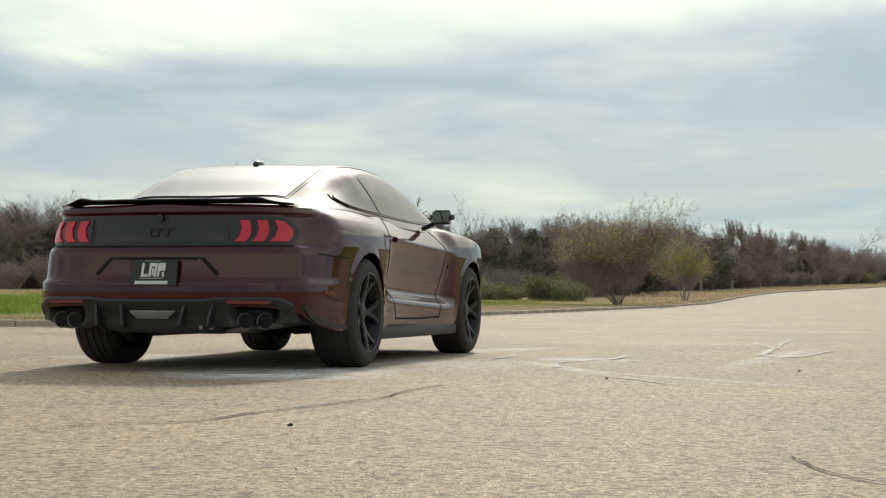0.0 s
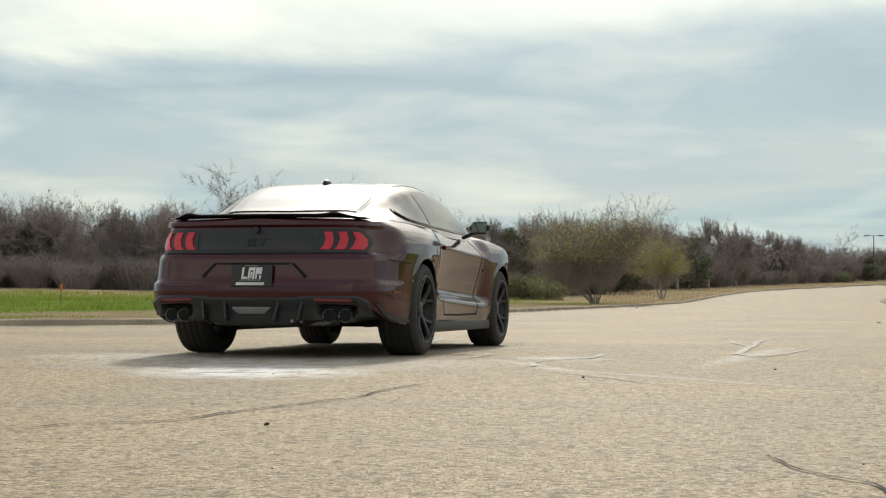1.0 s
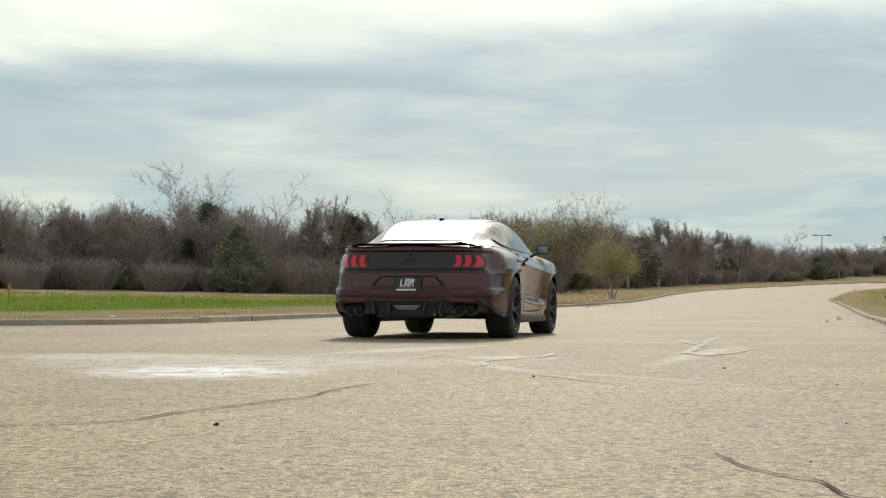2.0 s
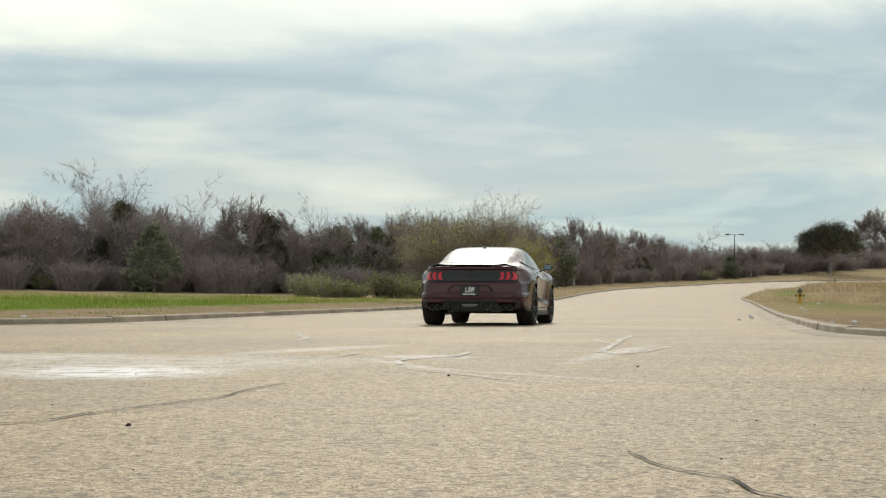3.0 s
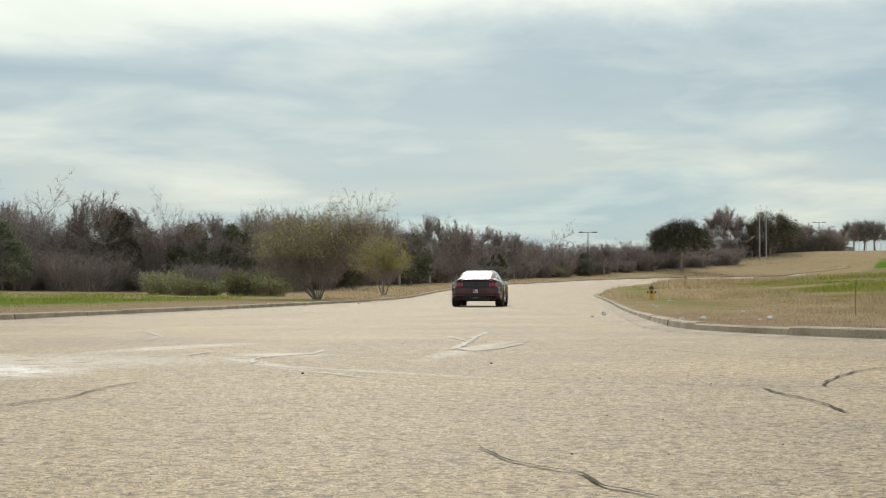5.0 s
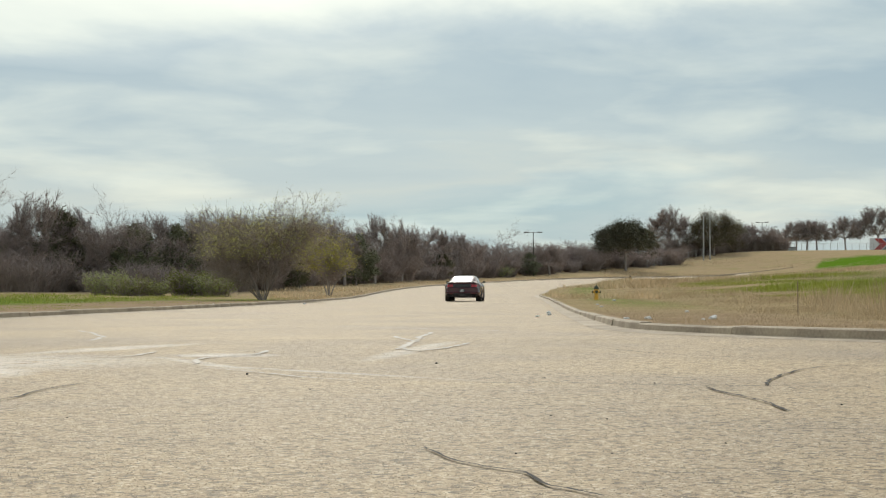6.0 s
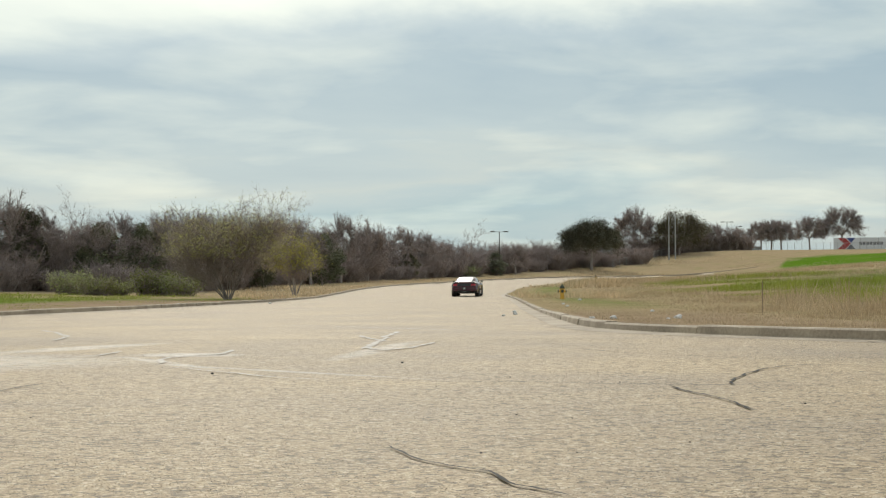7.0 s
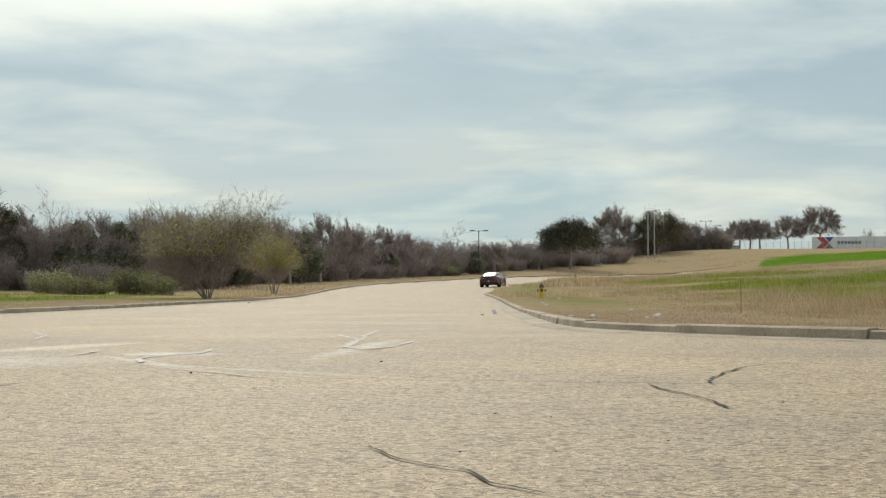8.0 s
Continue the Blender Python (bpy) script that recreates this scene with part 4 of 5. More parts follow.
# ---------------------------------------------------------------- cracks in the road
def crack(knots, wide, seed, material=CRACK, z=0.004, fray=0.009):
    """A ragged sealed or open crack lying on the slab."""
    rng = random.Random(seed)
    line = curve(knots, 0.05)
    off, swell, pts = 0.0, 1.0, []
    n = normals_of(line)
    reach = float(np.median(np.hypot(line[:, 0], line[:, 1])))
    fray *= reach / 6
    for i, (p, q) in enumerate(zip(line, n)):
        off = off * 0.85 + rng.gauss(0, fray * 0.4)
        swell = swell * 0.8 + 0.2 * rng.choice((0.35, 0.8, 1.2, 1.6))
        w = wide * swell * rng.uniform(0.55, 1.4) * min(1, 0.2 + i * 0.2, 0.2 + (len(line) - i) * 0.2)
        pts += [p + q * (off + w / 2), p + q * (off - w / 2)]
    pts = np.array(pts)
    zz = land(pts)[0] + z + 0.002
    k = np.arange(len(line) - 1) * 2
    ob = mesh_object("crack", np.column_stack([pts, zz]), np.stack([k, k + 1, k + 3, k + 2], 1), material)
    tagged(ob, "ragged dark crack in the road slab" if material is CRACK else "pale sealed crack in the road slab", "crack", kind="structure")


crack([(0.99, 4.66), (0.98, 4.56), (0.99, 4.48), (0.98, 4.25), (1.01, 4.15), (1.05, 4.02), (1.09, 3.93), (1.08, 3.77), (1.08, 3.64), (1.10, 3.59), (1.12, 3.52), (1.15, 3.43)], 0.011, 1)
crack([(0.59, 5.05), (0.64, 5.00), (0.74, 4.92), (0.85, 4.81), (0.98, 4.63)], 0.006, 2)
crack([(1.42, 8.23), (1.55, 8.16), (1.65, 8.01)], 0.016, 3)
crack([(1.80, 7.90), (2.00, 7.74), (2.29, 7.71), (2.51, 7.53), (2.61, 7.46), (2.83, 7.34), (3.05, 7.21), (3.20, 7.14), (3.51, 6.99)], 0.015, 4)
crack([(3.21, 7.16), (3.20, 7.25), (3.32, 7.51), (3.71, 8.13), (4.16, 8.79), (4.45, 8.96), (4.68, 8.89), (5.15, 8.73)], 0.016, 5)
crack([(2.89, 7.26), (2.80, 6.76), (2.77, 6.44), (2.69, 6.04), (2.60, 5.67)], 0.015, 6)
crack([(1.22, 4.67), (1.34, 4.71), (1.50, 4.73), (1.62, 4.78), (1.77, 4.82)], 0.006, 7)
crack([(2.06, 4.86), (2.24, 4.91), (2.41, 4.89), (2.48, 4.84), (2.56, 4.74), (2.69, 4.55)], 0.008, 8)
crack([(1.18, 10.98), (1.51, 11.05), (1.85, 11.35), (2.34, 11.76), (3.11, 12.06), (3.47, 11.65), (3.85, 11.53)], 0.016, 9)
crack([(4.00, 11.98), (4.03, 11.00), (4.30, 10.29), (4.59, 9.86), (5.51, 9.67)], 0.016, 10)
crack([(-0.33, 23.75), (0.31, 23.40), (1.05, 23.61), (2.22, 23.00)], 0.016, 11)
crack([(0.70, 10.27), (0.79, 11.01), (0.97, 11.40), (1.22, 11.75), (1.42, 12.49)], 0.042, 12, PATCH)
crack([(0.71, 9.81), (0.97, 9.12), (1.18, 8.51), (1.38, 8.21)], 0.019, 13, PATCH)
crack([(3.19, 16.81), (2.96, 14.73), (2.48, 12.35), (2.75, 12.49), (3.35, 13.98)], 0.045, 14, PATCH)
crack([(2.39, 12.39), (2.80, 13.95), (4.02, 18.68)], 0.043, 15, PATCH)
crack([(2.59, 24.77), (3.79, 22.82), (4.92, 19.16)], 0.045, 16, PATCH)
crack([(0.07, 15.93), (0.21, 18.11), (0.11, 20.04), (-0.05, 21.22)], 0.045, 17, PATCH)
crack([(0.21, 11.48), (0.37, 11.72), (0.54, 12.44)], 0.037, 18, PATCH)
crack([(-1.38, 5.38), (-1.22, 5.69), (-0.98, 5.79), (-0.84, 5.93), (-0.74, 6.24), (-0.55, 6.59), (-0.43, 6.87), (-0.28, 7.21), (-0.12, 7.91), (0.07, 8.36)], 0.014, 19)
crack([(-2.93, 12.24), (-2.40, 11.94)], 0.016, 20)


def pebbles():
    """Loose grit and dark specks on the slab."""
    rng = random.Random(9)
    for x, y, w in [(-0.53, 5.68, 0.022), (2.18, 9.96, 0.022), (0.9, 8.95, 0.02)] + [(rng.uniform(-1.5, 4), rng.uniform(4.2, 13), rng.uniform(0.006, 0.012)) for _ in range(24)]:
        bm = bmesh.new()
        bmesh.ops.create_icosphere(bm, subdivisions=1, radius=w / 2)
        for v in bm.verts:
            v.co *= rng.uniform(0.7, 1.2)
            v.co.z *= 0.6
        me = bpy.data.meshes.new("pebble")
        bm.to_mesh(me)
        bm.free()
        me.materials.append(CRACK)
        ob = tagged(new("pebble", me), "dark loose pebble on the road", "pebble", group="pebbles")
        ob.matrix_basis = pose(x, y, height(x, y) + w * 0.2, 0, 0, rng.uniform(0, 360))


pebbles()


def road_grit():
    """The stones that stand proud of the worn slab where the camera is nearest, too many to count."""
    rng = np.random.default_rng(4)
    n = 150000
    d = 3.1 + 13.0 * rng.random(n) ** 2.2
    az = np.radians(rng.uniform(-16.5, 31, n))
    p = np.column_stack([np.sin(az) * d, np.cos(az) * d])
    w = rng.uniform(0.002, 0.0054, n) * (0.8 + 0.05 * d)
    h = w * rng.uniform(0.12, 0.38, n)
    a = rng.uniform(0, 6.28, n)
    z = land(p)[0]
    corner = [np.column_stack([p[:, 0] + np.cos(a + k * 2.094) * w, p[:, 1] + np.sin(a + k * 2.094) * w * 1.3, z - 0.001]) for k in range(3)]
    tip = np.column_stack([p + rng.normal(0, 0.3, (n, 2)) * w[:, None], z + h])
    v = np.stack(corner + [tip], 1).reshape(-1, 3)
    k = np.arange(n)[:, None] * 4
    f = np.concatenate([k + np.array([[0, 1, 3]]), k + np.array([[1, 2, 3]]), k + np.array([[2, 0, 3]])])
    tagged(mesh_object("road_grit", v, f, GRIT), "tan and dark aggregate stones proud of the slab", "grit", kind="stuff")


road_grit()

# ---------------------------------------------------------------- the coupe; x to its right, y ahead, origin on the ground under the rear axle
from mathutils.bvhtree import BVHTree

PLAN = [(0, -1.150), (0.30, -1.138), (0.56, -1.102), (0.73, -1.048), (0.818, -0.962), (0.874, -0.84), (0.928, -0.52), (0.952, -0.15), (0.955, 0.15),
        (0.928, 0.60), (0.908, 1.10), (0.908, 1.70), (0.928, 2.30), (0.942, 2.72), (0.925, 3.05), (0.86, 3.33), (0.70, 3.50), (0.38, 3.59), (0, 3.62)]
SHOULDER = ([-1.2, -1.0, -0.7, -0.4, -0.1, 0.35, 0.8, 1.4, 2.0, 2.5, 3.0, 3.4, 3.7],
            [0.955, 0.964, 0.974, 0.990, 0.996, 0.990, 0.982, 0.972, 0.962, 0.940, 0.892, 0.81, 0.71])
SILL = ([-1.2, -1.0, -0.78, -0.5, -0.3, 0.4, 2.3, 3.0, 3.7], [0.39, 0.375, 0.28, 0.235, 0.23, 0.225, 0.215, 0.22, 0.20])
# how far the flank stands in from the plan, by height: over the wheels, and along the doors with their cove
SIDE = ([0.20, 0.25, 0.40, 0.60, 0.76, 0.83, 0.88, 0.92, 0.95, 0.975, 1.0], [-0.035, -0.022, -0.008, 0.0, 0.006, -0.002, -0.022, -0.050, -0.082, -0.118, -0.160])
DOOR = ([0.20, 0.24, 0.30, 0.385, 0.405, 0.455, 0.475, 0.52, 0.60, 0.70, 0.785, 0.815, 0.826, 0.86, 0.90, 0.94, 0.97, 1.0],
        [-0.045, -0.016, -0.010, -0.006, -0.012, -0.058, -0.064, -0.060, -0.045, -0.027, -0.012, -0.006, -0.010, -0.034, -0.064, -0.098, -0.130, -0.165])
REAR = ([0.30, 0.40, 0.47, 0.525, 0.545, 0.62, 0.70, 0.735, 0.745, 0.80, 0.90, 0.925, 0.935, 0.955, 1.0],
        [-0.030, -0.004, 0.0, -0.004, -0.026, -0.034, -0.042, -0.060, -0.080, -0.092, -0.118, -0.122, -0.100, -0.105, -0.11])
CROWN = ([-1.2, -0.9, -0.5, 0.5, 1.9, 2.3, 2.9, 3.4, 3.7], [0.010, 0.022, 0.03, 0.05, 0.06, 0.075, 0.075, 0.05, 0.02])
R_ARCH = 0.378


def lerp(table, x):
    """Smoothed table lookup."""
    xs, ys = table
    e = 0.02 * (xs[-1] - xs[0])
    return (np.interp(x - e, xs, ys) + 2 * np.interp(x, xs, ys) + np.interp(x + e, xs, ys)) / 4


def body_mesh():
    half = curve(PLAN, 0.024)
    n = -normals_of(half)
    n[:, 0] = np.abs(n[:, 0])
    levels = 64
    rows = []
    for (x, y), (nx, ny) in zip(half, n):
        zb, zt = lerp(SILL, y), lerp(SHOULDER, y)
        row = []
        for v in np.linspace(0, 1, levels):
            z = zb + (zt - zb) * v
            door = soft((y - 0.40) / 0.28) * soft((2.34 - y) / 0.30)
            side = (1 - door) * np.interp(z, *SIDE) + door * np.interp(z + 0.035 * (y - 1.35), *DOOR)
            # flared lips over the wheels
            for wy in (0.0, 2.72):
                side += 0.006 * math.exp(-((math.hypot(y - wy, z - 0.345) - R_ARCH) / 0.04) ** 2) * (z > 0.3)
            if y < 0.5:
                end = np.interp(z, *REAR)
                w = nx * nx * soft((y + 0.86) / 0.42)
            else:
                end = np.interp(v, [0, 0.15, 0.5, 0.8, 1], [-0.06, 0, 0.0, -0.05, -0.16])
                w = nx * nx
            off = side * w + end * (1 - w)
            row.append((max(0.0, x + nx * off), y + ny * off, z))
        # bonnet and boot lid
        xs, ys, zs = row[-1]
        c = lerp(CROWN, ys)
        for s in (0.03, 0.08, 0.16, 0.28, 0.42, 0.58, 0.75, 0.90, 1.0):
            row.append((xs * (1 - s), ys, zs + c * (1 - (1 - s) ** 2) ** 0.8 + 0.010 * math.sin(min(1, s / 0.16) * math.pi / 2)))
        rows.append(row)
    bm = bmesh.new()
    grid = {}
    for sgn in (1, -1):
        for i, row in enumerate(rows):
            for j, (x, y, z) in enumerate(row):
                grid[sgn, i, j] = bm.verts.new((sgn * x, y, z))
    for sgn in (1, -1):
        for i in range(len(rows) - 1):
            for j in range(len(rows[0]) - 1):
                q = [grid[sgn, a, b] for a, b in ((i, j), (i + 1, j), (i + 1, j + 1), (i, j + 1))]
                bm.faces.new(q if sgn > 0 else q[::-1])
    bmesh.ops.remove_doubles(bm, verts=bm.verts[:], dist=0.0015)
    # wheel openings
    for wy in (0.0, 2.72):
        dead = [f for f in bm.faces if abs(f.calc_center_median().x) > 0.6 and f.calc_center_median().z < 0.80
                and math.hypot(f.calc_center_median().y - wy, f.calc_center_median().z - 0.345) < R_ARCH]
        rim = {v for f in dead for v in f.verts}
        bmesh.ops.delete(bm, geom=dead, context="FACES")
        for v in rim:
            if v.is_valid and v.link_faces:
                d = Vector((v.co.y - wy, v.co.z - 0.345))
                if d.length > 0.1:
                    d *= R_ARCH / d.length
                    v.co.y, v.co.z = wy + d.x, max(v.co.z if v.co.z < 0.24 else 0, 0.345 + d.y)
    return bm


# the cabin by length: middle of the roof, its rail (out, up) and the belt (out, up)
CAB_Y = [-0.62, -0.33, 0.0, 0.30, 0.50, 0.80, 1.10, 1.42, 1.78, 2.07, 2.36, 2.50]
ROOF_Z = [1.000, 1.080, 1.208, 1.302, 1.342, 1.368, 1.377, 1.360, 1.298, 1.200, 1.062, 0.985]
RAIL_X = [0.53, 0.560, 0.575, 0.58, 0.585, 0.585, 0.585, 0.588, 0.610, 0.645, 0.715, 0.72]
RAIL_Z = [0.985, 1.066, 1.186, 1.276, 1.318, 1.345, 1.352, 1.336, 1.276, 1.162, 1.018, 0.965]
BELT_X = [0.79, 0.795, 0.790, 0.788, 0.788, 0.788, 0.788, 0.786, 0.778, 0.770, 0.755, 0.74]


def cabin_mesh():
    """Roof, pillars and glass line as one skin, lofted from front to back."""
    bm = bmesh.new()
    rows = []
    for y in np.linspace(-0.62, 2.50, 100):
        zc, xr, zr, xb = (float(lerp((CAB_Y, t), y)) for t in (ROOF_Z, RAIL_X, RAIL_Z, BELT_X))
        zb = float(lerp(SHOULDER, y)) + 0.004
        drop = zc - zr
        pts = [(xr * k, zc - drop * 0.75 * k ** 2.2) for k in np.linspace(0, 0.90, 10)]
        side = max(zr - 0.030 - zb, 0.004)
        for k in np.linspace(0, 1, 14):
            pts.append((xr + 0.022 + (xb - xr - 0.022) * k + 0.016 * math.sin(math.pi * k), zb + side * (1 - k)))
        pts += [(xb + 0.022, zb - 0.012), (xb + 0.04, zb - 0.05)]
        p = np.array(pts)
        for _ in range(2):
            p[1:-1] = 0.25 * p[:-2] + 0.5 * p[1:-1] + 0.25 * p[2:]
        p[0, 1] = p[1, 1]
        rows.append([bm.verts.new((-a, y, b)) for a, b in p[:0:-1]] + [bm.verts.new((a, y, b)) for a, b in p])
    for a, b in zip(rows, rows[1:]):
        for i in range(len(a) - 1):
            bm.faces.new((a[i], a[i + 1], b[i + 1], b[i]))
    return bm


def skin(bvh, pts, axis, off, cell=0.03, depth=0.008):
    """A thin panel of that outline laid on a surface. axis: 'rear' takes (x, z), 'side' and 'left' (y, z), 'top' (x, y)."""
    bm = bmesh.new()
    bm.faces.new([bm.verts.new((u, v, 0)) for u, v in pts])
    us, vs = [p[0] for p in pts], [p[1] for p in pts]
    for lo, hi, no in ((min(us), max(us), (1, 0, 0)), (min(vs), max(vs), (0, 1, 0))):
        k = lo + cell
        while k < hi - 0.2 * cell:
            bmesh.ops.bisect_plane(bm, geom=bm.verts[:] + bm.edges[:] + bm.faces[:], plane_co=Vector(no) * k, plane_no=no)
            k += cell
    start = {"rear": lambda u, v: ((u, -2.5, v), (0, 1, 0)), "side": lambda u, v: ((2.5, u, v), (-1, 0, 0)),
             "left": lambda u, v: ((-2.5, u, v), (1, 0, 0)), "top": lambda u, v: ((u, v, 3.0), (0, 0, -1)), "front": lambda u, v: ((u, 5.0, v), (0, -1, 0))}[axis]
    norm = {}
    for v in bm.verts:
        o, d = start(v.co.x, v.co.y)
        hit, nn, _, _ = bvh.ray_cast(Vector(o), Vector(d))
        if hit is None:
            hit, nn, _, _ = bvh.find_nearest(Vector(o) + Vector(d) * 1.6)
        if nn.dot(Vector(d)) > 0:
            nn = -nn
        norm[v] = nn.copy()
        v.co = hit + nn * off
    edge = [e for e in bm.edges if e.is_boundary]
    ends = {v for e in edge for v in e.verts}
    low = {v: bm.verts.new(v.co - norm[v] * (off + depth)) for v in ends}
    for e in edge:
        a, b = e.verts
        bm.faces.new((a, b, low[b], low[a]))
    return bm


def ribbon(bvh, pts, axis, wide, off=0.002):
    """A narrow strip along a line on a surface, for seams and creases."""
    line = curve(pts, 0.03)
    n = normals_of(line) * wide / 2
    return skin(bvh, [tuple(p) for p in line + n] + [tuple(p) for p in (line - n)[::-1]], axis, off, 0.04, 0.004)


def wheel_parts(parent, wide, out):
    """Tyre with grooves and a ten-spoke rim dished towards out."""
    w = wide / 2
    prof = [(0.245, -w + 0.012), (0.262, -w), (0.300, -w - 0.004), (0.328, -w + 0.010), (0.341, -w + 0.028)]
    for k in range(1, 6):
        c = -w + wide * k / 6
        prof += [(0.345, c - 0.010), (0.338, c - 0.006), (0.338, c + 0.002), (0.345, c + 0.006)]
    prof += [(0.341, w - 0.028), (0.328, w - 0.010), (0.300, w + 0.004), (0.262, w), (0.245, w - 0.012)]
    bm = lathe(prof + [(0.235, w - 0.02), (0.235, -w + 0.02), prof[0]], 56, "X", False)
    tyre = part("tyre", bm, RUBBER, parent, smooth=True)
    s = 1 if out > 0 else -1
    barrel = part("rim", lathe([(0.252, s * (w - 0.004)), (0.256, s * (w + 0.002)), (0.246, s * (w + 0.003)), (0.236, s * (w - 0.03)), (0.215, s * (w - 0.10)), (0.21, -s * w * 0.8)], 48, "X", False),
                  RIM, parent, smooth=True)
    barrel.data.materials[0] = RIM
    part("brake_disc", lathe([(0.17, s * (w - 0.13)), (0.17, s * (w - 0.12)), (0.05, s * (w - 0.12))], 32, "X"), STEEL, parent, "steel brake disc", True)
    part("hub", lathe([(0.062, s * (w - 0.10)), (0.060, s * (w - 0.045)), (0.045, s * (w - 0.036)), (0.03, s * (w - 0.036))], 20, "X"), RIM, barrel, smooth=True)
    for k in range(10):
        a0 = 2 * math.pi * (k // 2) / 5
        fork = (-1 if k % 2 else 1)
        bm = bmesh.new()
        sec = []
        for r, da, hw, x in ((0.045, 0.05, 0.024, w - 0.05), (0.13, 0.07, 0.020, w - 0.036), (0.19, 0.19, 0.017, w - 0.018), (0.247, 0.30, 0.022, w - 0.006)):
            a = a0 + fork * da
            c, t = Vector((0, math.cos(a), math.sin(a))), Vector((0, -math.sin(a), math.cos(a)))
            sec.append([bm.verts.new(c * r + t * hw * i + Vector((s * (x - dx), 0, 0))) for i, dx in ((-1, 0.012), (-0.6, 0), (0.6, 0), (1, 0.012), (0.8, 0.042), (-0.8, 0.042))])
        for p, q in zip(sec, sec[1:]):
            for i in range(6):
                j = (i + 1) % 6
                bm.faces.new((p[i], p[j], q[j], q[i]))
        bm.faces.new(sec[0])
        bm.faces.new(sec[-1])
        part("spoke", bm, RIM, barrel)


def build_car():
    car = tagged(new("sports_coupe"), "dark maroon two-door sports coupe with black wheels and spoiler", "car")
    bm = body_mesh()
    bm.normal_update()
    bvh = BVHTree.FromBMesh(bm)
    body = part("body", bm, PAINT, car, smooth=True)
    bm = cabin_mesh()
    bm.normal_update()
    cab = BVHTree.FromBMesh(bm)
    cabin = part("cabin", bm, PAINT, car, smooth=True)

    # glass
    side_glass = [(2.00, 0.995), (1.83, 1.110), (1.62, 1.205), (1.32, 1.268), (1.0, 1.284), (0.80, 1.272), (0.655, 1.245), (0.745, 1.005), (1.4, 0.992)]
    quarter = [(0.625, 1.238), (0.40, 1.195), (0.18, 1.140), (0.02, 1.092), (-0.015, 1.072), (0.03, 1.050), (0.14, 1.030), (0.40, 1.014), (0.71, 1.006)]
    trim = [(2.06, 0.983), (1.86, 1.118), (1.635, 1.218), (1.325, 1.282), (1.0, 1.298), (0.80, 1.287), (0.62, 1.254), (0.39, 1.208), (0.16, 1.152), (-0.01, 1.102),
            (-0.034, 1.072), (0.02, 1.043), (0.135, 1.022), (0.40, 1.006), (0.75, 0.996), (1.4, 0.983)]
    for ax in ("side", "left"):
        part("window_trim", skin(cab, trim, ax, 0.006, 0.02), GLOSS, cabin, "gloss black window trim")
        part("side_window", skin(cab, side_glass, ax, 0.010), SIDE_GLASS, cabin, smooth=True)
        part("quarter_window", skin(cab, quarter, ax, 0.012, 0.02), SIDE_GLASS, cabin, smooth=True)
    part("rear_window_seal", skin(cab, [(-0.525, -0.345), (0, -0.385), (0.525, -0.345), (0.535, 0.0), (0.525, 0.36), (0.46, 0.44), (0, 0.475), (-0.46, 0.44), (-0.525, 0.36), (-0.535, 0.0)], "top", 0.003), GLOSS, cabin, "black glass seal", True)
    part("rear_window", skin(cab, [(-0.505, -0.33), (0, -0.37), (0.505, -0.33), (0.515, 0.0), (0.505, 0.32), (0.45, 0.36), (0, 0.395), (-0.45, 0.36), (-0.505, 0.32), (-0.515, 0.0)], "top", 0.007), GLASS, cabin, smooth=True)
    part("windscreen", skin(cab, [(-0.60, 2.30), (0, 2.40), (0.60, 2.30), (0.52, 1.55), (0, 1.47), (-0.52, 1.55)], "top", 0.006), GLASS, cabin, smooth=True)
    for s in (1, -1):
        part("roof_seam", skin(cab, [(s * 0.530, 0.46), (s * 0.542, 0.46), (s * 0.546, 1.45), (s * 0.534, 1.45)], "top", 0.003), GLOSS, cabin)
    # aerial fin
    fin = bmesh.new()
    bmesh.ops.create_icosphere(fin, subdivisions=3, radius=1.0, matrix=Matrix.Translation((0, 0.50, 1.338)) @ Matrix.Diagonal((0.030, 0.085, 0.032, 1)))
    part("aerial", fin, GLOSS, car, smooth=True)

    # tail: dark panel, lamps, badge
    panel = [(-0.75, 0.740), (0.75, 0.740), (0.785, 0.79), (0.775, 0.85), (0.715, 0.905), (0.4, 0.918), (-0.4, 0.918), (-0.715, 0.905), (-0.775, 0.85), (-0.785, 0.79)]
    tail = part("tail_panel", skin(bvh, panel, "rear", 0.003), PLASTIC, car, "black tail panel", True)
    part("panel_inset", skin(bvh, [(-0.43, 0.757), (0.43, 0.757), (0.405, 0.862), (-0.405, 0.862)], "rear", 0.009), GLOSS, tail, smooth=True)
    for s in (1, -1):
        lamp = part("tail_light", skin(bvh, [(s * u, v) for u, v in ((0.455, 0.752), (0.748, 0.750), (0.772, 0.79), (0.762, 0.85), (0.705, 0.896), (0.45, 0.898))], "rear", 0.008), GLOSS, car, "smoked tail light", True)
        for k in range(3):
            a = 0.466 + k * 0.098
            bar = [(a, 0.762), (a + 0.066, 0.762), (a + 0.084, 0.79), (a + 0.090, 0.835), (a + 0.074, 0.886), (a + 0.018, 0.886), (a + 0.034, 0.84), (a + 0.024, 0.79)]
            if k == 2:
                bar = [(a, 0.762), (a + 0.080, 0.762), (a + 0.098, 0.79), (a + 0.092, 0.835), (a + 0.050, 0.882), (a + 0.012, 0.886), (a + 0.034, 0.84), (a + 0.024, 0.79)]
            part("lamp_bar", skin(bvh, [(s * u, v) for u, v in bar], "rear", 0.016, 0.02), LAMP_RED, lamp, "red glowing lamp bar", True)
